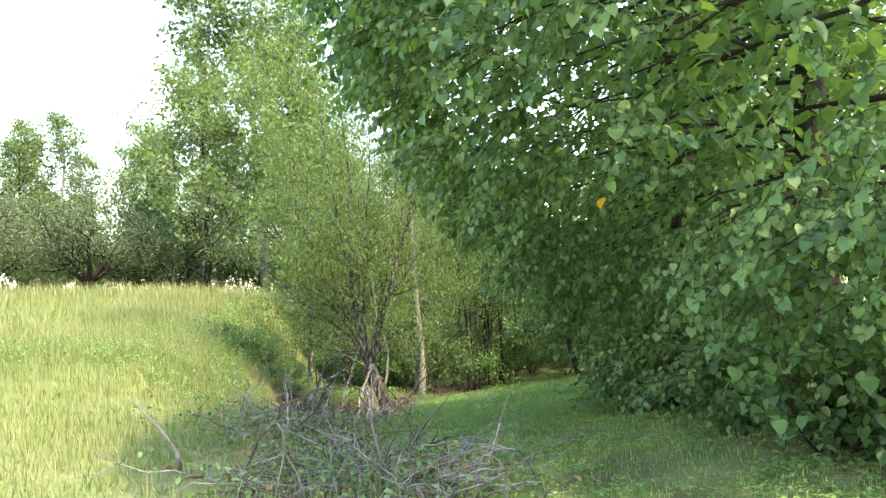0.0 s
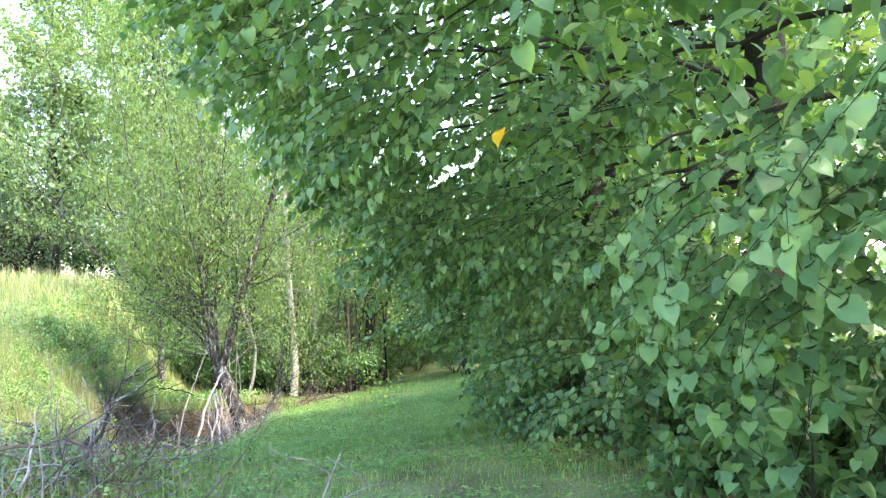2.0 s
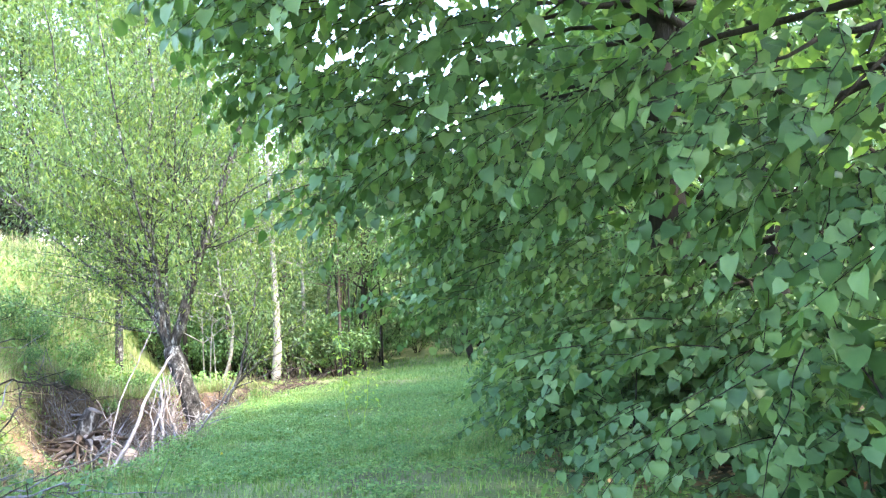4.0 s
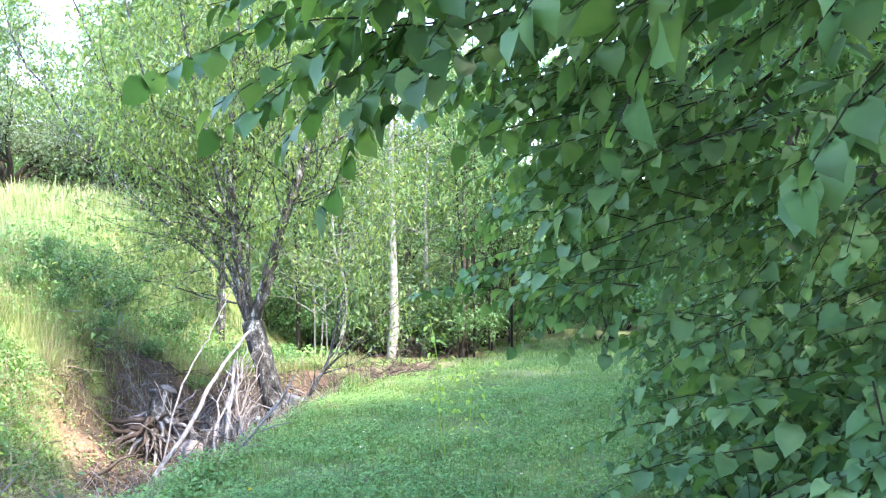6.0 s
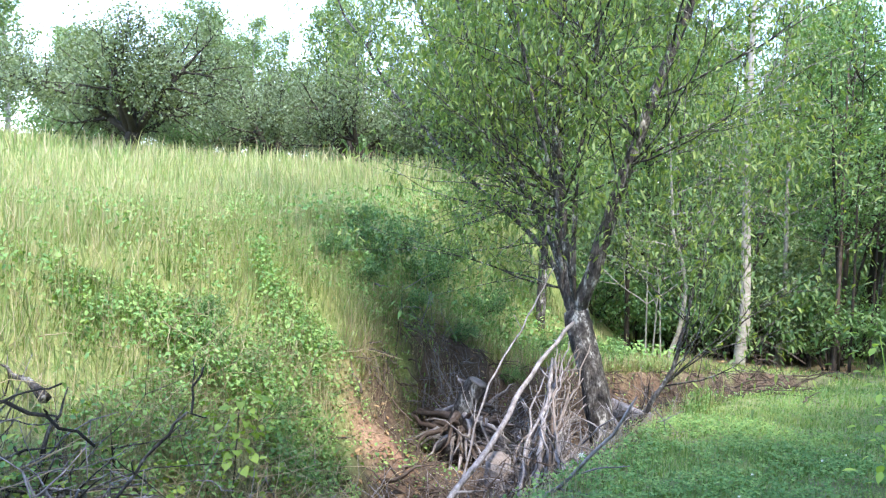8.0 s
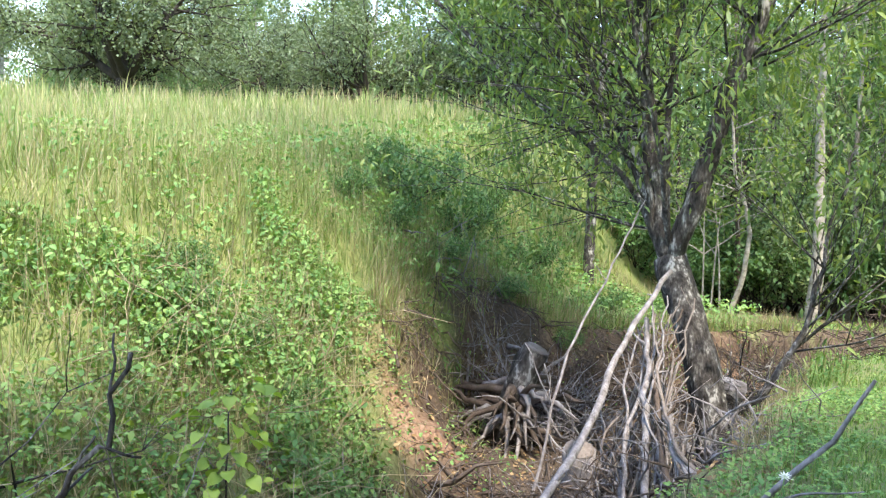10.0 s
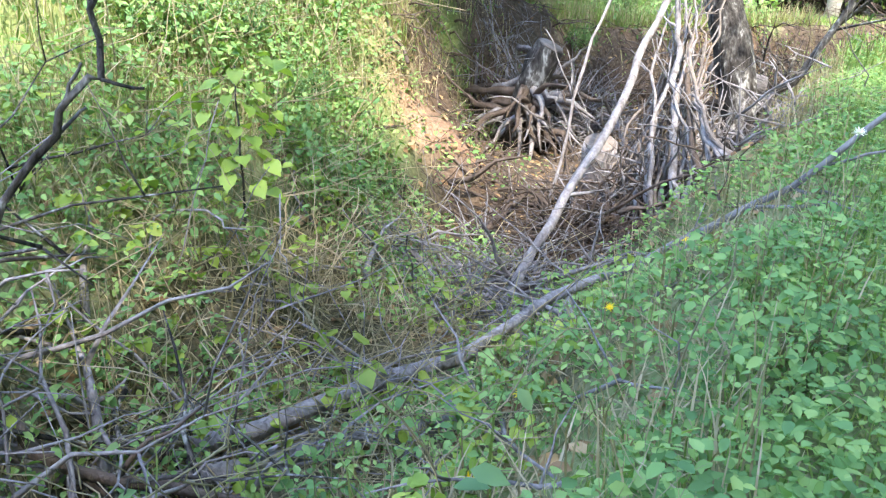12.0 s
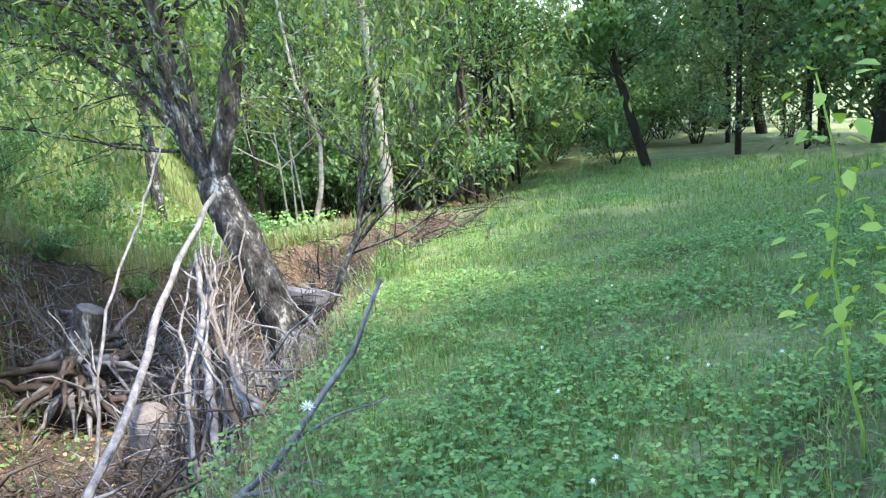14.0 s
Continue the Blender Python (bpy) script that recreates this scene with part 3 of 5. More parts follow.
    # low leafy shoots on the meadow side
    for j in range(18):
        a = g.uniform(2.0, 3.9)
        grow(twigs, tips, fork + (-0.1, 0.2, 0.2 + g.uniform(0, 1.2)), (math.cos(a), math.sin(a), g.uniform(-0.1, 0.5)), g.uniform(0.9, 2.1), 0.012, 1, g, 0.5, 0.05, 5, 4)
    tagged(twigs.ob("branch", M_BARK, root, smooth_faces=True), kind="stuff")
    h = Heap()
    leaves_at(h, NARROW, tips, 7, 0.088, 0.14, g, 0.6)
    tagged(h.ob("crown", M_WILLOW, root), kind="stuff")
    return tagged(root, "many-stemmed willow with rough grey bark rooted in the gully", "tree")


willow()

# ---- slim trees behind the gully ----
def stem_tree(name, pts, r, bark, label, twigs=18, size=0.1, mat=M_WILLOW, crown_from=0.5, seed=1, per=5):
    g = np.random.default_rng(seed)
    p = np.array(pts, float)
    p[0, 2] = hz(p[0, 0], p[0, 1]) - 0.1
    root = empty(name, Matrix.Translation(p[0]))
    t = np.linspace(0, len(p) - 1, 22)
    q = np.stack([np.interp(t, np.arange(len(p)), p[:, i]) for i in range(3)], 1) - p[0]
    rr = np.linspace(r, r * 0.3, 22)
    wood, tw, tips = Heap(), Heap(), []
    tube(wood, q, rr, 9, 0.04)
    for j in range(twigs):
        i = int(g.integers(int(22 * crown_from), 21))
        a = g.uniform(0, 6.283)
        grow(tw, tips, q[i], (math.cos(a), math.sin(a), g.uniform(0.1, 0.8)), g.uniform(0.7, 1.8), 0.016, 1, g, 0.5, 0.15, 4, 4)
    wood.ob("trunk", bark, root, smooth_faces=True)
    if tips:
        tagged(tw.ob("branch", bark, root, smooth_faces=True), kind="stuff")
        h = Heap()
        leaves_at(h, OVAL, tips, per, size, 0.14, g)
        h.ob("crown", mat, root)
    return tagged(root, label, "tree")


stem_tree("birch_tree", [(-0.85, 27.7, -1.5), (-0.78, 27.7, -0.4), (-0.82, 27.75, 0.6), (-0.92, 27.8, 2.4), (-1.0, 27.9, 5), (-1.0, 28, 9)], 0.135, M_BIRCH, "slim birch with a pale greyish trunk", 30, 0.08, M_WILLOW, 0.62, 3, 8)
stem_tree("crooked_birch", [(-2.3, 27.5, -1.2), (-2.05, 27.5, -0.7), (-1.97, 27.5, 0.2), (-2.1, 27.5, 0.8), (-2.3, 27.5, 1.3), (-2.45, 27.5, 2.8), (-2.6, 27.6, 4.5)], 0.055, M_BIRCH, "thin crooked birch with a white trunk", 14, 0.1, M_WILLOW, 0.55, 4)
for k, (dx, lean) in enumerate(((-0.12, -0.25), (-0.3, 0.1), (-0.45, -0.1))):
    stem_tree("birch_shoot", [(-2.3 + dx, 27.5, -1.2), (-2.3 + dx + lean * 0.3, 27.5, -0.3), (-2.3 + dx + lean, 27.6, 1.0)], 0.022, M_BIRCH, "thin pale birch shoot beside the crooked birch", 4, 0.08, M_WILLOW, 0.5, 40 + k)
stem_tree("slim_tree", [(-0.2, 30.6, -1.9), (-0.15, 30.6, 0.2), (-0.25, 30.7, 2.5), (-0.2, 30.7, 7)], 0.085, M_BIRCH, "slim grey woodland tree", 26, 0.085, M_SHRUB, 0.5, 5, 8)
g = np.random.default_rng(77)
for k in range(22):
    x, y = g.uniform(-4.0, 2.6), g.uniform(28.5, 34)
    l = g.normal(0, 0.3)
    stem_tree("thin_tree", [(x, y, 0), (x + l * 0.3, y, 0.5), (x + l, y, 3), (x + l * 1.5, y, g.uniform(5, 8))], g.uniform(0.03, 0.08), (M_DARKBARK, M_BARK, M_BROWNWOOD)[k % 3], "thin bare-stemmed woodland tree", 11, 0.075, M_SHRUB, 0.45, 100 + k, 8)
stem_tree("grey_tree", [(-4.2, 24.5, 0), (-4.2, 24.5, 1.5), (-4.1, 24.5, 3), (-4.2, 24.6, 6.5)], 0.1, M_BARK, "grey-barked tree on the bank behind the gully", 34, 0.11, M_WILLOW, 0.3, 8, 6)
stem_tree("leaning_tree", [(5.4, 31, -1.6), (5.0, 31, 0.0), (4.6, 31, 1.6), (4.5, 31, 4), (4.8, 31.2, 6)], 0.13, M_DARKBARK, "dark leaning tree at the wood's edge", 34, 0.16, M_SHRUB, 0.4, 9, 8)
for k, (x, y) in enumerate(((7.6, 31), (8.8, 30), (9.0, 35), (9.8, 28), (3.3, 35.8), (9.4, 26))):
    stem_tree("dark_tree", [(x, y, 0), (x + 0.1, y, 2), (x - 0.1, y, 5), (x, y, 9)], 0.08 if k != 4 else 0.045, M_DARKBARK, "dark-trunked tree at the wood's edge", 44, 0.15, M_HAZED_FAR, 0.12, 50 + k, 6)

# ---- linden beside the path ----
def crown_edge(y, z):
    """How far the leaves of the lindens reach towards the path: low skirts hang back, high boughs span the path."""
    e = np.interp(z, [0.3, 1.0, 1.5, 1.9, 2.05, 2.3, 2.7, 3.3, 4.0, 5.2, 7.5, 10.0], [3.7, 3.35, 3.1, 2.75, 1.8, 1.6, 1.15, 0.5, -0.4, -0.8, 0.2, 2.8])
    e = e + np.interp(y, [2.2, 3.3, 4.2, 5.2, 6, 9, 11, 13, 14], [3.0, 1.7, 0.65, 0.2, 0.0, 0.0, 0.1, 0.5, 2.5])
    e = e + 1.0 * np.exp(-((y - 8.2) / 0.95) ** 2 - ((z - 2.1) / 0.9) ** 2)
    return e + 0.3 * wob(y, z * 1.2, 2.1, 1.0) + 0.15 * wob(y, z, 5.0, 2.0)


def spray(seed):
    """A drooping leafy twig along +y: stalked leaves hang to both sides and overlap like shingles."""
    g = np.random.default_rng(seed)
    leaf, twig = Heap(), Heap()
    n = 17
    p = np.stack([0.05 * g.normal(size=n).cumsum() * 0.3, np.linspace(0, 0.62, n), -0.2 * np.linspace(0, 1, n) ** 2], 1)
    tube(twig, p[::4], np.linspace(0.0035, 0.0015, 5), 3)
    side = np.where(np.arange(n) % 2, 1, -1)
    yaw = -side * g.uniform(0.3, 1.05, n)
    yaw[-1] = 0
    m = turns(yaw, g.uniform(-1.1, -0.3, n), g.normal(0, 0.3, n), g.uniform(0.05, 0.085, n))
    q = p + m[:, :, 1] * 0.3
    leaf.many(HEART, m, q)
    return np.concatenate(leaf.co), np.concatenate(leaf.tri), np.concatenate(twig.co), np.concatenate(twig.tri), m, q


TRUNKS = [(3.9, 6.0, 0.17), (4.4, 8.9, 0.2), (3.75, 11.2, 0.15)]


def linden_sprays(g):
    """Places and turns of all leafy twigs in the three crowns."""
    n = 5000
    y = g.uniform(2.4, 13.2, n)
    z = 0.5 + 6.8 * g.uniform(0, 1, n) ** 1.3
    x = crown_edge(y, z) + g.exponential(0.33, n)
    # boughs: leafy layers with dark gaps between them
    lay = wob(y * 0.8 + x * 0.3, z * 1.9 + 0.35 * x, 2.6, 1.5) + 0.5 * wob(y, z + x, 5.2, 0.4)
    hollow = (z > 1.2) & (z < 1.9) & (y > 4.8) & (y < 8.6) & (g.uniform(0, 1, n) < 0.75)
    ok = (z > height(x, y) + 0.25) & (lay > -0.4) & ~hollow
    # a low bough over the path, and one higher up
    k = 40
    t = g.uniform(0, 1, k) ** 0.8
    bx = np.concatenate([x[ok], 2.9 - 2.0 * t, 2.6 - 2.2 * t])
    by = np.concatenate([y[ok], 9.9 + 0.5 * t + g.normal(0, 0.18, k), 6.6 + 0.2 * t + g.normal(0, 0.2, k)])
    bz = np.concatenate([z[ok], 2.62 - 0.32 * t + np.abs(g.normal(0, 0.08, k)), 3.1 - 0.25 * t + g.normal(0, 0.08, k)])
    # full leafy clumps where boughs end
    c = g.integers(0, 8, 150)
    mid = np.array([(2.75, 5.0, 2.75), (2.7, 4.7, 2.45), (3.05, 6.3, 1.3), (3.1, 7.1, 1.05), (3.15, 5.6, 1.7), (2.45, 5.4, 2.5), (2.85, 8.6, 1.2), (2.75, 9.4, 1.0)])[c]
    mid = mid + g.normal(0, 1, (150, 3)) * (0.28, 0.38, 0.22)
    k = 120
    far_end = np.stack([g.uniform(1.75, 3.2, k), g.uniform(10.9, 13.3, k), g.uniform(1.35, 3.6, k)], 1)
    far_end[:, 0] += 0.35 * np.abs(far_end[:, 2] - 2.1)
    k = 55
    last = np.stack([g.uniform(1.5, 2.5, k), g.uniform(12.4, 13.5, k), g.uniform(1.35, 2.9, k)], 1)
    k = 130
    skirt = np.stack([g.uniform(2.5, 3.6, k), g.uniform(10.6, 14.2, k), g.uniform(0.35, 1.5, k)], 1)
    p = np.concatenate([np.stack([bx, by, bz], 1), mid, far_end, last, skirt])
    n = len(p)
    # twigs point out of the crown: towards the path, and towards its ends
    out_yaw = np.pi / 2 + g.normal(0, 0.45, n) + np.interp(p[:, 1], [2.5, 4.5, 6.5, 10, 12.5], [1.35, 0.95, 0.6, 0.35, -0.2])
    m = turns(out_yaw, g.normal(-0.15, 0.25, n), g.normal(0, 0.25, n), g.uniform(0.75, 1.15, n))
    return p, m


def lindens():
    g = np.random.default_rng(51)
    kinds = [spray(60 + k) for k in range(6)]
    twig_mesh = []
    for lc, lt, tc, tt, lm, lq in kinds:
        one = Heap()
        one.add(tc, tt)
        twig_mesh.append(one.mesh("leafy_twig", M_DARKBARK))
    one = Heap()
    one.add(*HEART)
    leaf_mesh = one.mesh("leaf", M_LINDEN)
    p, m = linden_sprays(g)
    clear = np.linalg.norm(p - (1.1, 5.75, 2.75), axis=1) > 0.55
    # the walker's way stays free of twigs
    way = np.array([(0.13, 1.1), (0.54, 3.3), (0.8, 4.9), (1.02, 6.5), (1.15, 7.4)])
    gap = np.min(np.hypot(p[:, None, 0] - way[None, :, 0], p[:, None, 1] - way[None, :, 1]), axis=1)
    clear &= (gap > 1.1) | (p[:, 2] > 3.0)
    p, m = p[clear], m[clear]
    n = len(p)
    kind = g.integers(0, 6, n)
    is_near = np.zeros(n, bool)
    is_near[np.argsort(np.hypot(p[:, 0] - 1.4, p[:, 1] - 6.5) + np.abs(p[:, 2] - 2.0))[:17]] = True
    # leaves inside the crowns
    k = 24000
    y2, z2 = g.uniform(3.2, 13.8, k), 0.9 + 9.1 * g.uniform(0, 1, k) ** 0.75
    x2 = crown_edge(y2, z2) + 0.8 + 1.2 * (z2 < 2.2) + g.uniform(0, 4.2, k)
    inner = np.stack([x2, y2, z2], 1)
    inner_turn = turns(g.uniform(0, 6.283, k), g.normal(-0.5, 0.4, k), g.normal(0, 0.4, k), g.uniform(0.12, 0.19, k))
    border = [-99, 7.4, 10.1, 99]
    for tree, (x, y, r) in enumerate(TRUNKS):
        root = empty("linden_tree", Matrix.Translation((x, y, hz(x, y))))
        o0 = np.array(root.location)
        wood = Heap()
        tube(wood, bend((0, 0, -0.2), (g.normal(0, 0.3), g.normal(0, 0.3), 10 - o0[2]), 12, 0.03, 0, tree), np.linspace(r * 1.2, 0.06, 12), 10, 0.05)
        wood.ob("trunk", M_DARKBARK, root, smooth_faces=True)
        for b in range(34):
            z1 = g.uniform(1.4, 6.5)
            y1 = y + g.uniform(-2.6, 2.4)
            e = float(crown_edge(np.array([y1]), np.array([max(z1 - 0.5, 0.6)]))[0])
            z0 = z1 + g.uniform(-0.3, 0.5)
            one = Heap()
            tube(one, bend((x, y, z0) - o0, (e + 0.3 + g.uniform(0, 0.9), y1, z1 - 0.4) - o0, 9, 0.1, 0.08, 300 + tree * 40 + b), np.linspace(0.034, 0.006, 9), 5, 0.05)
            one.ob("branch", M_DARKBARK, root, smooth_faces=True)
        mine = (p[:, 1] >= border[tree]) & (p[:, 1] < border[tree + 1])
        crown, ends = Heap(), Heap()
        for q, (lc, lt, tc, tt, lm, lq) in enumerate(kinds):
            s = mine & (kind == q) & ~is_near
            crown.many((lc, lt), m[s], p[s] - o0)
            ends.many((tc, tt), m[s], p[s] - o0)
        for i in np.where(is_near & mine)[0]:
            o = new("leafy_twig", twig_mesh[kind[i]])
            o.parent = root
            t = Matrix([list(row) + [0] for row in m[i]] + [[0, 0, 0, 1]])
            t.translation = p[i] - o0
            o.matrix_basis = t
            for lm, lq in zip(*kinds[kind[i]][4:]):
                lf = new("leaf", leaf_mesh)
                lf.parent = o
                t = Matrix([list(row) + [0] for row in lm] + [[0, 0, 0, 1]])
                t.translation = lq
                lf.matrix_basis = t
        s = (y2 >= border[tree]) & (y2 < border[tree + 1])
        crown.many(OVAL, inner_turn[s], inner[s] - o0)
        tagged(crown.ob("crown", M_LINDEN, root), kind="stuff")
        tagged(ends.ob("twig", M_DARKBARK, root), kind="stuff")
        if tree == 0:
            yl = Heap()
            yl.many(HEART, turns(np.array([2.3, 1.3]), np.array([-0.9, -0.8]), np.array([0.2, -0.2]), np.array([0.09, 0.1])), np.array([(1.22, 6.1, 2.76), (1.25, 6.1, 2.75)]) - o0)
            yl.ob("yellow_leaf", M_YELLOWED, root, "yellowed leaf")
        tagged(root, "linden with large green heart-shaped leaves drooping over the path", "tree", "lindens beside the path")


lindens()

# ---- undergrowth ----
UNDER = place(shrub("undergrowth_shrub", 0.5, 0.7, 71, M_SHRUB, "low leafy undergrowth shrub at the foot of the lindens", HEART, 0.08, 2, 6), 2.75, 5.6)
g = np.random.default_rng(72)
for k in range(26):
    y = g.uniform(4.2, 13.5)
    put(UNDER, 2.75 + g.uniform(0.0, 1.3) + max(0, y - 11) * 0.2, y, g.uniform(0, 6), g.uniform(0.6, 1.2))
BUSH = place(shrub("bush", 1.1, 1.9, 73, M_SHRUB, "dense leafy bush at the wood's edge", FLAT, 0.12, 5, 9), 5.4, 15.0)
for x, y, s in ((5.0, 17.2, 1.0), (6.0, 20.5, 1.1), (7.4, 23.5, 1.4), (8, 26, 1.2), (9, 29, 1.4), (2.2, 38, 1.0), (5.5, 37, 0.9)):
    put(BUSH, x + 1.2, y, s * 5, s)
for x, y, s in ((3.2, 14.3, 0.5), (3.7, 15.4, 0.6), (4.0, 13.2, 0.65), (4.6, 16.6, 0.8)):
    put(BUSH, x, y, s * 8, s)
BANKBUSH = place(shrub("bank_bush", 0.9, 0.8, 74, M_SHRUB, "low leafy bush on the gully bank", OVAL, 0.09, 4, 9), -5.3, 20.2, 0.0, 0.6)
for x, y, s in ((-4.9, 20.8, 0.7), (-4.4, 22, 0.7), (-3.6, 22.9, 0.6), (-5.9, 20.6, 0.5), (-2.6, 23.8, 0.5), (-3.9, 15.0, 0.35), (-4.4, 15.6, 0.4), (-3.0, 24.4, 0.6), (-5.2, 22.2, 0.7),
                (-4.15, 15.3, 0.42), (-3.85, 15.5, 0.36), (-3.55, 15.6, 0.3), (-5.35, 19.0, 0.48), (-4.95, 19.2, 0.52), (-4.55, 19.8, 0.5), (-4.05, 20.5, 0.45), (-3.5, 21.2, 0.4)):
    put(BANKBUSH, x, y, s * 9, s)
for k in range(40):
    put(BUSH, -44 + k * 1.0 + g.normal(0, 0.5), 45 + g.uniform(-2, 4), g.uniform(0, 6), g.uniform(0.8, 1.6))
# paler than BUSH: haze and sunlight are part of the leaf colour
PALEBUSH = place(shrub("pale_bush", 1.2, 2.6, 75, M_HAZED_FAR, "pale green bush behind the wood, haze and sunlight in its leaf colour", FLAT, 0.13, 5, 9), 0.5, 38)
for k in range(30):
    x, y = g.uniform(-6, 11), g.uniform(34, 43)
    if abs(x + 0.27 - 0.196 * (y - 12.5)) > 0.8 + 0.05 * (y - 12.5):
        put(PALEBUSH, x, y, g.uniform(0, 6), g.uniform(0.7, 1.2))
for k in range(3):
    put(BUSH, g.uniform(-5, 3), g.uniform(35, 42), g.uniform(0, 6), g.uniform(0.7, 1.2))
# pale thicket that closes the end of the glade, bright haze put in as leaf colour
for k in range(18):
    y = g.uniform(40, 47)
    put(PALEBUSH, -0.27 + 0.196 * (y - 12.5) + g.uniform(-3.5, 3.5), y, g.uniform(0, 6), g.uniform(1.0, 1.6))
# understorey between the thin trees
for k in range(20):
    x, y = g.uniform(-5.5, 2.2), g.uniform(29.5, 35)
    put(BUSH if k % 3 else PALEBUSH, x, y, g.uniform(0, 6), g.uniform(0.5, 0.95))
for x, y, s in ((2.6, 33.5, 0.5), (4.0, 36, 0.6), (5.2, 33.2, 0.55), (3.4, 38.5, 0.8), (6.5, 35.5, 0.9)):
    put(BUSH, x, y, s * 7, s)

# ---- grass ----
def lawn():
    h = Heap()
    g = np.random.default_rng(81)
    for x0, x1, y0, y1, per, tall, wide in ((-1.6, 3.2, 12.0, 17.0, 2400, 0.085, 0.006), (-1.5, 4.5, 17.0, 21.0, 900, 0.08, 0.008), (-2.0, 2.8, 1.5, 12.6, 620, 0.065, 0.009), (-1.5, 7.0, 21.0, 34.0, 260, 0.11, 0.015)):
        x, y = spread(x0, x1, y0, y1, per, g)
        r, _ = gully(x, y)
        ok = (r > 0.88 + 0.12 * wob(x, y, 5)) & (x < 3.1 + 0.3 * wob(x, y, 3)+ 3 * (y > 14)) & ((y < 27.5) | (x > 1.5))
        blades(h, x[ok], y[ok], tall * (1 + 0.35 * wob(x[ok], y[ok], 2.7) + 0.3 * wob(x[ok], y[ok], 7.7)), wide, 0.6, g)
    return tagged(h.ob("lawn_grass", M_GRASS), "short green grass on the path verge", "grass", kind="stuff")


def clover():
    h = Heap()
    g = np.random.default_rng(82)
    x, y = spread(-1.7, 4.2, 12.0, 24.0, 480, g)
    r, _ = gully(x, y)
    ok = (r > 0.85) & (wob(x, y, 2.2, 1.0) + wob(x, y, 5.5) * 0.8 + g.normal(0, 0.35, len(x)) > 0.0)
    x, y = x[ok], y[ok]
    n = len(x)
    up = g.uniform(0.05, 0.13, n)
    for k in range(3):
        m = turns(g.uniform(0, 6.283, n), g.normal(-0.1, 0.35, n), g.normal(0, 0.3, n), 0.01 + 0.024 * g.uniform(0, 1, n) ** 2)
        h.many(OVAL, m, np.stack([x + g.normal(0, 0.012, n), y + g.normal(0, 0.012, n), height(x, y) + up], 1))
    # small trefoils, close to the ground
    x, y = spread(-1.5, 3.6, 12.2, 18.5, 800, g)
    r, _ = gully(x, y)
    ok = (r > 0.88) & (wob(x, y, 3.4, 0.3) + 0.6 * wob(x, y, 9.0, 2.0) + g.normal(0, 0.3, len(x)) > -0.25)
    x, y = x[ok], y[ok]
    n = len(x)
    up, turn, size = g.uniform(0.02, 0.12, n), g.uniform(0, 6.283, n), g.uniform(0.014, 0.03, n)
    for k in range(3):
        h.many(TREFOIL, turns(turn + k * 2.09, g.normal(-0.1, 0.25, n), g.normal(0, 0.2, n), size), np.stack([x, y, height(x, y) + up], 1))
    x, y = spread(-1.2, 3.0, 2.0, 12.2, 260, g)
    r, _ = gully(x, y)
    ok = (r > 0.95) & (wob(x, y, 2.4, 0.3) + 0.6 * wob(x, y, 6.0, 2.0) + g.normal(0, 0.3, len(x)) > 0.0)
    x, y = x[ok], y[ok]
    n = len(x)
    up, turn, size = g.uniform(0.02, 0.07, n), g.uniform(0, 6.283, n), g.uniform(0.02, 0.04, n)
    for k in range(3):
        h.many(TREFOIL, turns(turn + k * 2.09, g.normal(-0.1, 0.25, n), g.normal(0, 0.2, n), size), np.stack([x, y, height(x, y) + up], 1))
    return tagged(h.ob("herb_leaves", M_CLOVER), "broad-leaved green herbs in the grass", "herbs", kind="stuff")


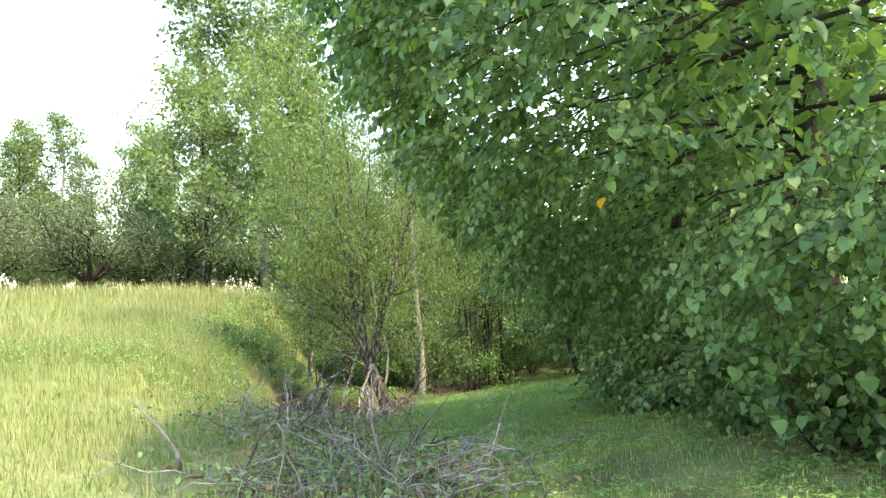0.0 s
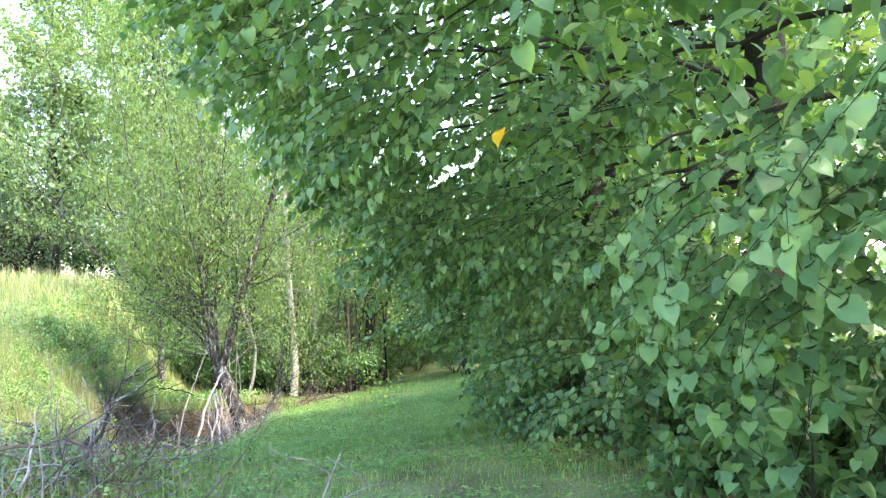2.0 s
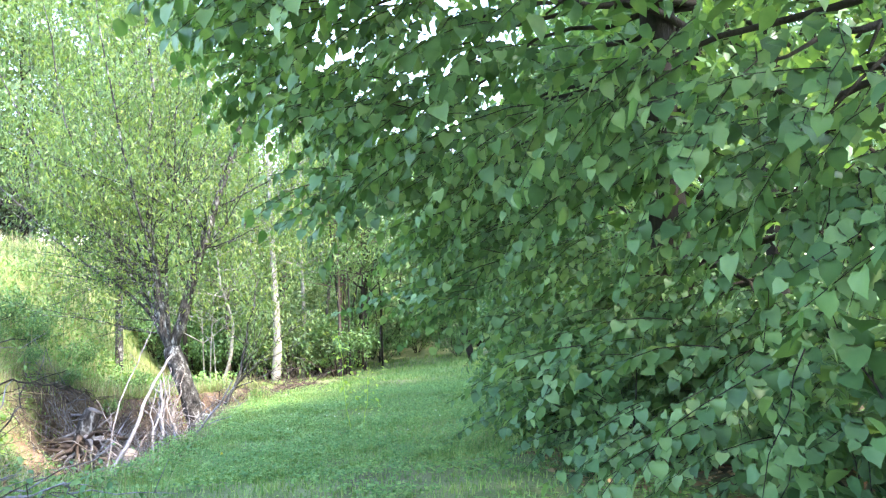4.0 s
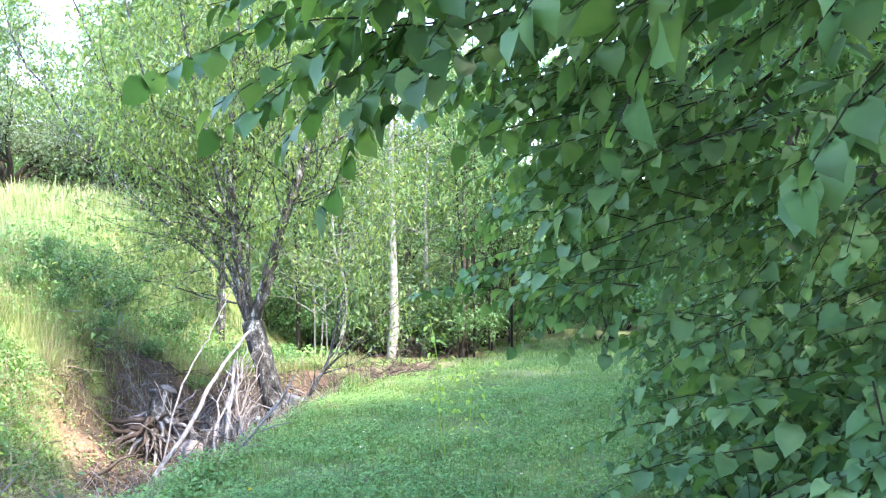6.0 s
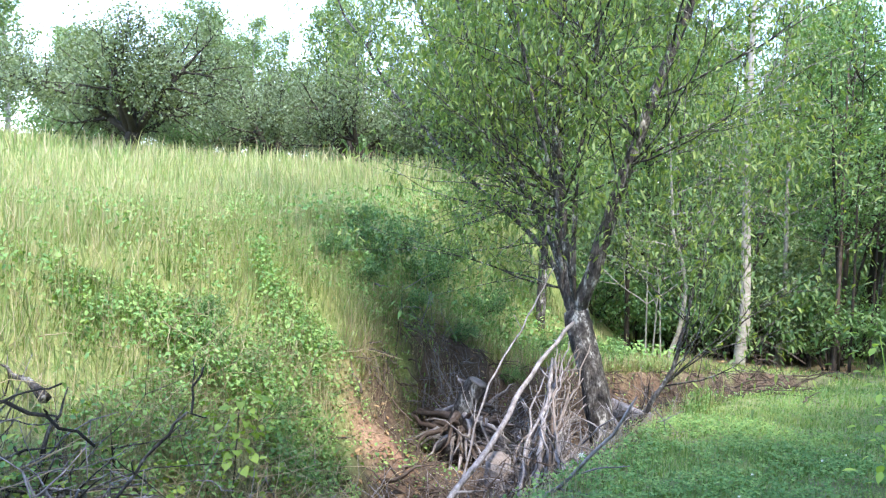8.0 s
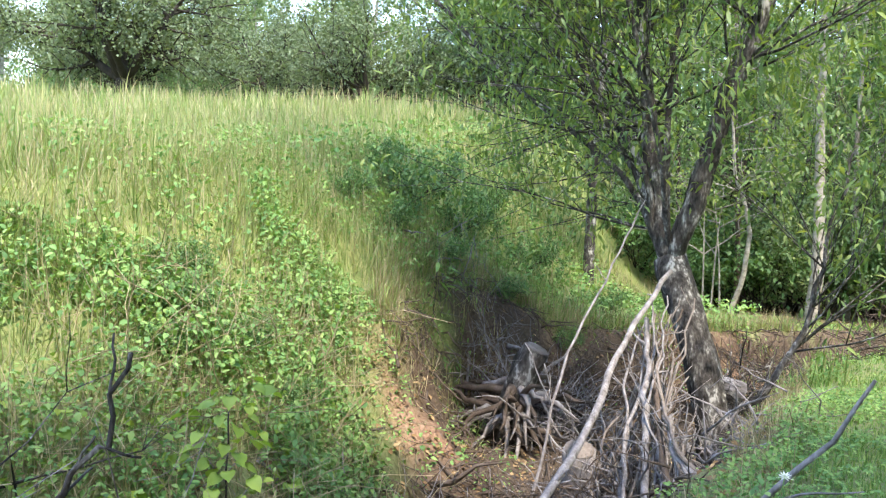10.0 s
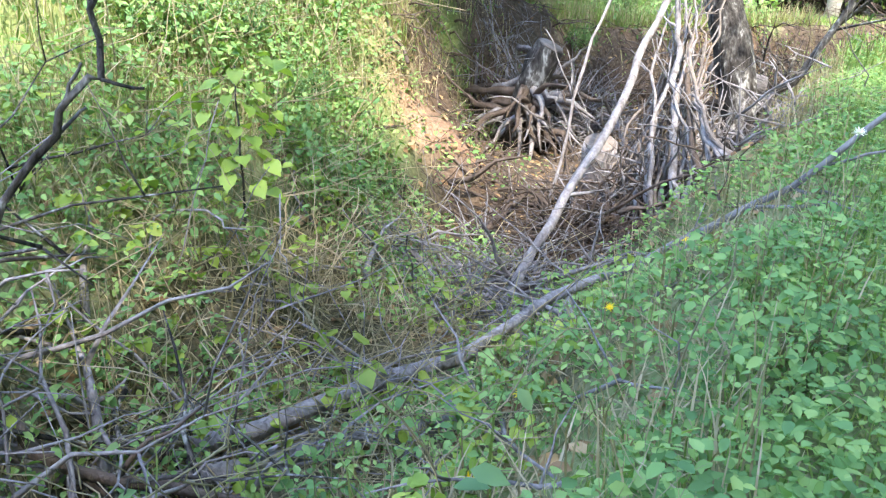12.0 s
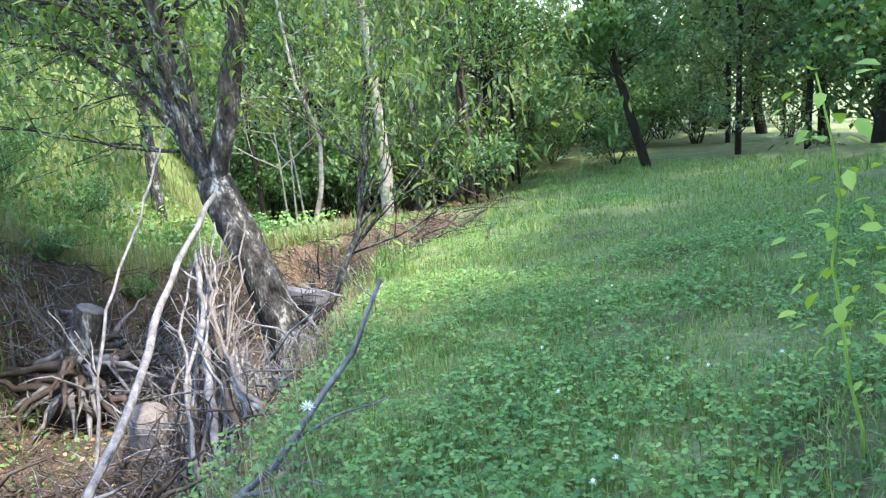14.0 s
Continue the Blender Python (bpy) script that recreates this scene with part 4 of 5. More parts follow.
def meadow():
    h, d = Heap(), Heap()
    g = np.random.default_rng(83)
    for x0, x1, y0, y1, per, tall, wide in ((-8.0, -2.9, 12.4, 20.0, 620, 0.4, 0.007), (-9, -1.2, 1.0, 12.4, 330, 0.2, 0.009), (-16, -8.0, 10, 26, 110, 0.4, 0.014), (-9, -3.0, 20.0, 27, 160, 0.4, 0.012), (-40, -14, 18, 46, 26, 0.5, 0.035), (-14, -5, 26, 46, 45, 0.5, 0.028), (-5, -1.6, 24.5, 27.3, 260, 0.22, 0.01)):
        x, y = spread(x0, x1, y0, y1, per, g)
        r, _ = gully(x, y)
        x, y = x + g.normal(0, 0.05 * (x1 - x0) + 0.1, len(x)), y + g.normal(0, 0.05 * (y1 - y0) + 0.1, len(y))
        r, _ = gully(x, y)
        short = np.where(y < 12.4, smooth(1.4, 4.0, -x), smooth(3.0, 4.6, -x)) * 0.75 + 0.25
        ok = (r > rim(x, y) + 0.08 * wob(x, y, 4)) & (-x > np.interp(y, [0, 12, 14, 24, 27], [0.9, 1.6, 2.6, 1.2, 0.8])) & (np.exp(-(((x + 3.75) / 0.8) ** 2 + ((y - 17.35) / 0.45) ** 2)) < 0.4)
        blades(h, x[ok], y[ok], tall * short[ok] * (1 + 0.3 * wob(x[ok], y[ok], 1.7) + 0.3 * wob(x[ok], y[ok], 6.5, 1.0)), wide * (1 + 0.3 * wob(x[ok], y[ok], 9.0)), 0.5, g)
        s = ok & (g.uniform(0, 1, len(x)) < 0.22) & (-x > 3.0)
        blades(d, x[s], y[s], tall * 1.4, wide * 0.6, 0.35, g)
    e = Heap()
    x, y = spread(-7.5, -2.9, 11.5, 19.5, 430, g)
    r, _ = gully(x, y)
    ok = (r > 0.85) & (wob(x, y, 2.4, 0.7) + 0.7 * wob(x, y, 6.3) + g.normal(0, 0.3, len(x)) > 0.1) & (np.exp(-(((x + 3.75) / 0.7) ** 2 + ((y - 17.3) / 0.35) ** 2)) < 0.4)
    x, y = x[ok], y[ok]
    n = len(x)
    up = g.uniform(0.05, 0.4, n)
    for k in range(2):
        e.many(OVAL, turns(g.uniform(0, 6.283, n), g.normal(-0.2, 0.4, n), g.normal(0, 0.4, n), g.uniform(0.02, 0.055, n)), np.stack([x + g.normal(0, 0.03, n), y + g.normal(0, 0.03, n), height(x, y) + up], 1))
    x, y = spread(-6.5, -1.5, 19.0, 25.5, 200, g)
    r, _ = gully(x, y)
    x, y = x[r > rim(x, y)], y[r > rim(x, y)]
    n = len(x)
    e.many(OVAL, turns(g.uniform(0, 6.283, n), g.normal(-0.2, 0.4, n), g.normal(0, 0.4, n), g.uniform(0.05, 0.1, n)), np.stack([x, y, height(x, y) + g.uniform(0.05, 0.4, n)], 1))
    tagged(e.ob("slope_herbs", M_CLOVER), "leafy green herbs among the tall grass", "herbs", kind="stuff")
    tagged(h.ob("meadow_grass", M_TALL), "tall yellow-green meadow grass on the slope", "grass", kind="stuff")
    tagged(d.ob("seed_stalks", M_DRY), "dry straw-coloured seed stalks in the meadow", "grass", kind="stuff")


def gully_growth():
    d, l, c = Heap(), Heap(), Heap()
    g = np.random.default_rng(84)
    x, y = spread(-4.2, -0.7, 11.0, 20, 800, g)
    r, _ = gully(x, y)
    ok = (r < 1.15) & (r > 0.12) & ((y < 16.0) | (r > 0.75))
    blades(d, x[ok], y[ok], 0.24, 0.006, 1.0, g)
    x, y = spread(-4.4, -0.7, 11.0, 17.2, 1100, g)
    r, _ = gully(x, y)
    ok = (r < 1.25) & (r > 0.1) & ((y < 16.2) | (r > 0.7)) & (wob(x, y, 3.1, 2.0) > -0.6)
    x, y = x[ok], y[ok]
    n = len(x)
    for k in range(2):
        c.many(OVAL, turns(g.uniform(0, 6.283, n), g.normal(-0.1, 0.4, n), g.normal(0, 0.4, n), g.uniform(0.015, 0.045, n)), np.stack([x + g.normal(0, 0.02, n), y + g.normal(0, 0.02, n), height(x, y) + g.uniform(0.02, 0.2, n)], 1))
    x = np.concatenate([spread(-4.0, -0.6, 12, 24, 130, g)[0], g.uniform(2.4, 4.2, 2600), g.uniform(-3, 2, 1500)])
    y = np.concatenate([g.uniform(12, 24, len(x) - 4100), g.uniform(4, 13, 2600), g.uniform(26, 32, 1500)])
    n = len(x)
    r, _ = gully(x, y)
    ok = (r < 0.9) | (x > 2.3) | (y > 26)
    x, y = x[ok], y[ok]
    n = len(x)
    l.many(OVAL, turns(g.uniform(0, 6.283, n), g.normal(0, 0.3, n), g.normal(0, 0.3, n), g.uniform(0.04, 0.08, n)), np.stack([x, y, height(x, y) + 0.012], 1))
    tagged(d.ob("dry_grass", M_DRY), "matted dry grass on the gully slope", "grass", kind="stuff")
    x, y = spread(-4.6, -0.4, 16.5, 25, 150, g)
    r, _ = gully(x, y)
    ok = (r < 1.05) & (r > 0.25) & (wob(x, y, 3.7, 1.0) > -0.1)
    x, y = x[ok], y[ok]
    n = len(x)
    c.many(OVAL, turns(g.uniform(0, 6.283, n), g.normal(-0.1, 0.4, n), g.normal(0, 0.4, n), g.uniform(0.025, 0.06, n)), np.stack([x, y, height(x, y) + g.uniform(0.02, 0.12, n)], 1))
    blades(d, x + 0.05, y, 0.2, 0.006, 1.0, g)
    tagged(c.ob("gully_herbs", M_CLOVER), "small green herbs on the gully slope", "herbs", kind="stuff")
    tagged(l.ob("leaf_litter", M_LITTER), "brown fallen leaves on bare soil", "leaf litter", kind="stuff")


def bank_fringe():
    """Dry grass hanging over the steep back bank, and bare roots in it."""
    g = np.random.default_rng(86)
    x, y = spread(-5.2, -0.2, 17.0, 25.0, 2200, g)
    r, _ = gully(x, y)
    ok = (np.abs(r - rim(x, y)) < 0.09) & (rim(x, y) > 0.95)
    h = Heap()
    blades(h, x[ok], y[ok], 0.34, 0.007, 1.1, g)
    green = Heap()
    blades(green, x[ok][::2], y[ok][::2], 0.3, 0.008, 0.8, g)
    tagged(green.ob("rim_grass", M_GRASS), "green grass along the eroded bank's edge", "grass", kind="stuff")
    tagged(h.ob("overhanging_grass", M_DRY), "dry grass hanging over the eroded bank", "grass", kind="stuff")
    w = Heap()
    for k in range(4200):
        i = int(g.integers(len(x)))
        if not (0.55 < r[i] < 1.0 and rim(x[i], y[i]) > 0.95):
            continue
        a = np.array((x[i], y[i], hz(x[i], y[i])))
        tube(w, bend(a, a + (g.normal(0.25, 0.2), g.normal(-0.2, 0.2), g.uniform(-0.5, 0.1)), 6, 0.2, 0.05, 900 + k), np.linspace(g.uniform(0.004, 0.014), 0.002, 6), 4, 0.1)
    tagged(w.ob("bank_roots", M_BROWNWOOD), "bare brown roots hanging out of the eroded bank", "roots", kind="stuff")


def weeds():
    h, c = Heap(), Heap()
    g = np.random.default_rng(88)
    x = np.concatenate([g.normal(-0.9, 0.5, 1500), g.normal(-2.0, 0.7, 2600)])
    y = np.concatenate([g.normal(5.7, 0.7, 1500), g.normal(9.8, 1.2, 2600)])
    blades(h, x, y, 0.38, 0.008, 0.5, g)
    n = len(x)
    c.many(OVAL, turns(g.uniform(0, 6.283, n), g.normal(-0.2, 0.4, n), g.normal(0, 0.4, n), g.uniform(0.03, 0.07, n)), np.stack([x + 0.05, y, height(x, y) + g.uniform(0.05, 0.4, n)], 1))
    tagged(h.ob("weed_stalks", M_TALL), "weeds and grass growing through the brush", "grass", kind="stuff")
    tagged(c.ob("weed_leaves", M_SHRUB), "weed leaves growing through the brush", "herbs", kind="stuff")


def slope_thicket():
    """Dense herbs and drooping grass on the meadow side of the gully, and ferny leaves on its back bank."""
    g = np.random.default_rng(89)
    c, h = Heap(), Heap()
    x, y = spread(-5.4, -2.8, 14.0, 17.4, 1300, g)
    r, _ = gully(x, y)
    clay = np.exp(-(((x + 3.5) / 0.55) ** 2 + ((y - 17.15) / 0.4) ** 2))
    ok = (r > 0.5) & (r < 1.55 + 0.3 * wob(x, y, 2.0)) & (clay < 0.5) & (wob(x, y, 2.9, 1.1) + 0.6 * wob(x, y, 7.1) + g.normal(0, 0.3, len(x)) > -0.05)
    x, y = x[ok], y[ok]
    n = len(x)
    tall = 0.18 + 0.14 * wob(x, y, 3.3, 0.8)
    for k in range(2):
        c.many(OVAL, turns(g.uniform(0, 6.283, n), g.normal(-0.35, 0.35, n), g.normal(0, 0.35, n), g.uniform(0.025, 0.062, n)), np.stack([x + g.normal(0, 0.03, n), y + g.normal(0, 0.03, n), height(x, y) + tall * g.uniform(0.2, 1.2, n) + 0.03], 1))
    blades(h, x[::2], y[::2], 0.36, 0.006, 0.9, g)
    x, y = spread(-5.4, -0.4, 18.0, 24.5, 210, g)
    r, _ = gully(x, y)
    ok = (r > 0.6) & (r < 1.5) & (y > 18 + 0.3 * x + 1.2) & (wob(x, y, 2.6, 0.2) + g.normal(0, 0.3, len(x)) > -0.1)
    x, y = x[ok], y[ok]
    n = len(x)
    for k in range(2):
        c.many(NARROW, turns(g.uniform(0, 6.283, n), g.normal(-0.4, 0.4, n), g.normal(0, 0.3, n), g.uniform(0.04, 0.09, n)), np.stack([x, y, height(x, y) + g.uniform(0.03, 0.25, n)], 1))
    blades(h, x, y, 0.36, 0.013, 0.9, g)
    tagged(c.ob("slope_weeds", M_CLOVER), "dense green weeds on the gully slope", "herbs", kind="stuff")
    tagged(h.ob("drooping_grass", M_TALL), "long drooping green grass on the gully slope", "grass", kind="stuff")


lawn(), clover(), meadow(), gully_growth(), bank_fringe(), weeds(), slope_thicket()

# ---- dead wood ----
def branch(name, pts, r0, r1, mat, label, forks=4, seed=1, category="branch", group="", twig=0.35, settle=False):
    """A dead branch with side twigs, from its thick end to its tip."""
    g = np.random.default_rng(seed)
    p = np.array(pts, float)
    p[:, 2] = np.maximum(p[:, 2], height(p[:, 0], p[:, 1]) + 0.075) if settle else p[:, 2]
    o0 = p[0].copy()
    t = np.linspace(0, len(p) - 1, 18)
    q = np.stack([np.interp(t, np.arange(len(p)), p[:, i]) for i in range(3)], 1) - o0
    q[1:-1] += g.normal(0, 0.01, (16, 3))
    h = Heap()
    rr = np.linspace(r0, r1, 18)
    tube(h, q, rr, 7, 0.08, seed)
    ob = h.ob(name, mat, smooth_faces=True)
    ob.location = o0
    for k in range(forks):
        i = int(g.integers(4, 17))
        d = q[i] - q[i - 1]
        d = d / (np.linalg.norm(d) + 1e-9)
        s = g.normal(size=3)
        e = q[i] + (d + 0.9 * s / np.linalg.norm(s)) * twig * g.uniform(0.3, 1.1)
        one = Heap()
        tube(one, bend(q[i], e, 6, 0.15, 0, seed * 50 + k), np.linspace(rr[i] * 0.6, 0.003, 6), 5, 0.08)
        one.ob("side_twig", mat, ob, smooth_faces=True)
    return tagged(ob, label, category, group)


FORK = (-1.78, 18.4, 0.42)
# poles and sticks leaning against the willow
STICKS = [((-2.2, 15.4, -1.2), FORK, 0.03, 0.02), ((-1.52, 16.6, -1.05), (-1.9, 18.1, 0.05), 0.03, 0.02), ((-1.4, 16.7, -1.0), (-1.95, 18.35, 0.0), 0.024, 0.012)]
g = np.random.default_rng(90)
for k in range(46):
    a = g.uniform(-2.8, -1.2)
    STICKS.append(((-1.5 + 0.9 * math.cos(a), 18.0 + 1.35 * math.sin(a), 0), (-1.8 + g.normal(0, 0.13), 18.2 + g.normal(0, 0.08), g.uniform(-0.9, 0.25)), g.uniform(0.008, 0.02), 0.006))
for k, (a, b, r0, r1) in enumerate(STICKS):
    a = (a[0], a[1], hz(a[0], a[1]) - 0.02)
    branch("leaning_stick", bend(a, b, 7, 0.04 if k < 3 else 0.13, 0.02, k), r0, r1, (M_DEAD, M_DEAD, M_BROWNWOOD, M_CUT)[k % 4], "bleached grey stick leaning against the willow trunk", 3, k, "stick", "sticks against the willow", 0.25)

# the long fallen branch on the near rim
def on(x, y, up=0.03):
    return (x, y, hz(x, y) + up)


branch("fallen_branch", [on(-2.35, 13.3, 0.1), on(-2.17, 13.76, 0.14), on(-1.95, 14.4, 0.16), (-1.72, 15.05, -0.82), (-1.42, 15.25, -0.72), (-1.08, 15.2, -0.5), (-0.8, 15.15, -0.17), (-0.55, 15.16, 0.15), (-0.42, 15.19, 0.42)], 0.034, 0.007, M_DEAD, "long bleached fallen branch lying over the gully rim", 7, 3, settle=True)
branch("fallen_branch", [on(-1.5, 14.4, 0.02), on(-1.62, 14.75, 0.06), (-1.72, 15.03, -0.87)], 0.02, 0.03, M_DEAD, "bleached forked end of a fallen branch", 1, 4, settle=True)
branch("fallen_log", [on(-2.6, 12.75, 0.05), on(-2.35, 13.1, 0.05), on(-2.05, 13.5, 0.06), on(-1.75, 13.9, 0.06)], 0.034, 0.026, M_DEAD, "grey weathered log in the gully grass", 2, 5, "log")
branch("fallen_branch", [on(-3.5, 13.4), on(-2.9, 13.0, 0.08), on(-2.4, 12.9, 0.12), on(-1.9, 13.2, 0.08)], 0.03, 0.012, M_BROWNWOOD, "dark fallen branch in the grass", 6, 6)
branch("fallen_branch", [on(-3.3, 15.0), on(-2.9, 15.3, 0.1), on(-2.6, 15.6, 0.05)], 0.012, 0.02, M_DEAD, "thin grey branch on the gully slope", 5, 7)
branch("lichen_twig", [on(-2.45, 12.6, 0), (-2.25, 12.78, 0.22), (-2.12, 12.92, 0.42), (-2.07, 13.0, 0.54), (-2.04, 13.05, 0.74)], 0.009, 0.006, M_BARK, "dark lichen-covered twig standing up", 5, 8, "twig", "", 0.14)
branch("dark_twig", [on(-2.1, 11.1, 0), (-1.85, 11.4, 0.75), (-1.6, 11.55, 0.98), (-1.4, 11.65, 0.93), (-1.19, 11.72, 0.84)], 0.012, 0.004, M_DARKBARK, "dark bare twig sticking out of the brush", 7, 14, "twig", "", 0.16)
branch("thin_shoot", [on(-2.45, 16.9), (-2.35, 17.4, -0.2), (-2.2, 18.0, 0.4), (-2.0, 18.3, 1.0)], 0.014, 0.006, M_DEAD, "thin upright dead shoot in the gully", 4, 9)

# brush in the gully and beside the path
def brush(cx, cy, rx, ry, tall, n, mat, label, seed, long=1.0, up=0.25, thin=1.0, dry=0):
    g = np.random.default_rng(seed)
    h = Heap()
    for k in range(n):
        a, b = g.normal(0, 0.5, 2)
        x, y = cx + rx * a, cy + ry * b
        z = hz(x, y) + abs(g.normal(0, tall * 0.5))
        d = g.normal(size=3)
        d[2] = abs(d[2]) * up * 2
        d = d / np.linalg.norm(d) * long * g.uniform(0.3, 1.1)
        r = thin * g.uniform(0.003, 0.012) * (1 + (g.uniform() > 0.9))
        q = bend((x, y, z), (x + d[0], y + d[1], max(z + d[2], hz(x + d[0], y + d[1]) + 0.02)), 6, 0.16, 0.03, seed * 1000 + k)
        if thin > 0.5 and k % 9 == 0:
            one = Heap()
            tube(one, q - q[0], np.linspace(r * 1.5 + 0.002, 0.003, 6), 5, 0.1)
            o = one.ob("dead_branch", mat, smooth_faces=True)
            o.location = q[0]
            tagged(o, "bare dead branch lying in the brush", "branch", "dead branches in the brush")
            continue
        tube(h, q, np.linspace(r, 0.002, 6), 4, 0.1)
        for s in range(2):
            i = int(g.integers(1, 5))
            tube(h, bend(q[i], q[i] + g.normal(0, 0.22 * long, 3), 4, 0.15, 0, seed * 1000 + 500 + k * 2 + s), np.linspace(r * 0.5, 0.0015, 4), 3)
    if dry:
        w = Heap()
        p = np.stack([cx + rx * g.normal(0, 0.5, dry), cy + ry * g.normal(0, 0.5, dry), np.zeros(dry)], 1)
        p[:, 2] = height(p[:, 0], p[:, 1]) + np.abs(g.normal(0, tall * 0.6, dry))
        w.many(OVAL, turns(g.uniform(0, 6.283, dry), g.normal(-0.6, 0.5, dry), g.normal(0, 0.5, dry), g.uniform(0.04, 0.09, dry)), p)
        tagged(w.ob("withered_leaves", M_LITTER), "withered brown leaves on dead brush", "leaves", kind="stuff")
    return tagged(h.ob("brush_pile", mat), label, "brush pile", kind="stuff")


brush(-3.3, 19.6, 1.0, 0.6, 0.25, 300, M_DEAD, "tangled grey roots and brush in the gully", 1, 0.8)
brush(-2.3, 16.9, 0.7, 0.8, 0.25, 300, M_BROWNWOOD, "brown twigs and bark debris on the gully floor", 2, 0.7, 0.12)
brush(-1.6, 17.4, 0.6, 0.6, 0.35, 260, M_DEAD, "grey twigs heaped at the willow's foot", 3, 0.7, 0.3)
brush(-0.6, 22.3, 0.9, 1.2, 0.45, 300, M_BROWNWOOD, "brown brush piled in the gully bend", 4, 0.8, 0.3)
brush(-0.65, 5.6, 1.1, 0.9, 0.26, 210, M_DEAD, "grey dead brush beside the path", 5, 0.8, 0.14, 1.0, 260)
brush(-0.9, 5.9, 0.8, 1.1, 0.2, 110, M_BROWNWOOD, "brown dead brush beside the path", 12, 0.8, 0.2, 0.9)
brush(-1.9, 9.6, 0.8, 1.5, 0.3, 110, M_DEAD, "grey dead brush at the gully head", 6, 0.9, 0.3, 1.0, 200)
brush(-2.0, 9.8, 0.8, 1.5, 0.25, 120, M_BROWNWOOD, "brown dead brush at the gully head", 13, 0.8, 0.3, 0.9)
brush(-2.5, 14.0, 1.0, 1.6, 0.12, 420, M_DRY, "dry bent stalks matted on the gully slope", 9, 0.7, 0.2, 0.28)
brush(-3.6, 15.2, 0.8, 1.6, 0.2, 160, M_DRY, "dry bent stalks on the bank", 10, 0.8, 0.5, 0.28)
brush(-2.3, 15.6, 0.5, 0.8, 0.12, 160, M_DEAD, "grey sticks scattered on the gully slope", 8, 0.8, 0.1)
brush(-2.6, 12.7, 0.6, 0.6, 0.15, 100, M_DEAD, "dark tangled twigs in the gully grass", 7, 0.8, 0.2)
branch("dead_bough", [(-1.9, 9.4, 0.5), (-1.6, 9.5, 0.8), (-1.55, 9.6, 1.05), (-1.3, 9.7, 1.2), (-1.1, 9.8, 1.35)], 0.02, 0.006, M_BARK, "grey dead bough sticking up from the brush", 5, 11, "branch", "", 0.4)
branch("arching_twig", [on(-1.75, 6.1, 0), (-1.6, 6.2, 0.95), (-1.4, 6.28, 1.2), (-1.15, 6.35, 1.31), (-0.87, 6.41, 1.34), (-0.8, 6.43, 1.24), (-0.78, 6.44, 1.1)], 0.012, 0.004, M_BROWNWOOD, "thin dry twig arching over the brush", 7, 15, "twig", "", 0.18)
branch("dead_bough", [(-2.2, 10.4, 0.3), (-1.85, 10.6, 0.8), (-1.75, 10.7, 1.1), (-1.5, 10.7, 1.3)], 0.03, 0.008, M_BARK, "dead bough sticking up from the brush", 6, 12, "branch", "", 0.4)


brush(-2.85, 12.95, 0.8, 0.4, 0.18, 42, M_BARK, "dark tangled sticks at the gully head", 14, 1.0, 0.25, 1.3)
brush(-2.2, 13.9, 0.9, 1.0, 0.1, 60, M_DEAD, "pale dry sticks strewn over the gully slope", 15, 0.8, 0.12, 0.8)


def seedlings():
    g = np.random.default_rng(97)
    h = Heap()
    x, y = g.uniform(-3.5, -1.4, 260), g.uniform(12.6, 15.4, 260)
    up = g.uniform(0.06, 0.22, 260)
    for k in range(4):
        h.many(HEART, turns(g.uniform(0, 6.283, 260), g.normal(-0.35, 0.3, 260), g.normal(0, 0.3, 260), g.uniform(0.025, 0.055, 260)), np.stack([x + g.normal(0, 0.03, 260), y + g.normal(0, 0.03, 260), height(x, y) + up], 1))
    tagged(h.ob("seedling_leaves", M_SAPLING), "yellow-green seedling leaves on the gully slope", "seedlings", kind="stuff")


seedlings()
brush(-2.7, 20.7, 1.0, 0.5, 0.4, 170, M_BROWNWOOD, "dark brush heaped under the gully's back bank", 16, 0.7, 0.3)
brush(-1.3, 21.3, 0.7, 0.5, 0.4, 150, M_BARK, "grey brush heaped behind the willow", 17, 0.7, 0.3)


# stumps
def stump_upturned():
    root = empty("tree_stump", Matrix.Translation((-3.42, 19.25, -1.1)) @ Matrix.Scale(1.35, 4))
    h = Heap()
    tube(h, np.array([(-0.02, 0, -0.3), (0.0, -0.01, -0.08), (0.03, -0.02, 0.1), (0.08, -0.02, 0.24), (0.15, -0.01, 0.38)]), [0.26, 0.15, 0.11, 0.1, 0.1], 14, 0.13)
    h.ob("trunk", M_BARK, root, smooth_faces=True)
    cut = Heap()
    tube(cut, np.array([(0.15, -0.01, 0.38), (0.156, -0.009, 0.392)]), [0.094, 0.086], 14, 0.03)
    cut.ob("cut_face", M_CUT, root, "pale sawn end")
    g = np.random.default_rng(95)
    for k in range(64):
        r = Heap()
        a = g.uniform(0, 6.283)
        tube(r, bend((0, 0, -0.1 + 0.12 * g.normal()), (0.62 * math.cos(a) * g.uniform(0.5, 1.2), 0.5 * math.sin(a), -0.5 + 0.6 * g.uniform()), 8, 0.2, 0.12, 500 + k), np.linspace(0.045 * g.uniform(0.5, 1.2), 0.006, 8), 6, 0.12)
        r.ob("root", M_BROWNWOOD if k % 3 else M_DEAD, root, smooth_faces=True)
    return tagged(root, "uprooted grey stump with sawn end and tangled roots", "stump")


stump_upturned()


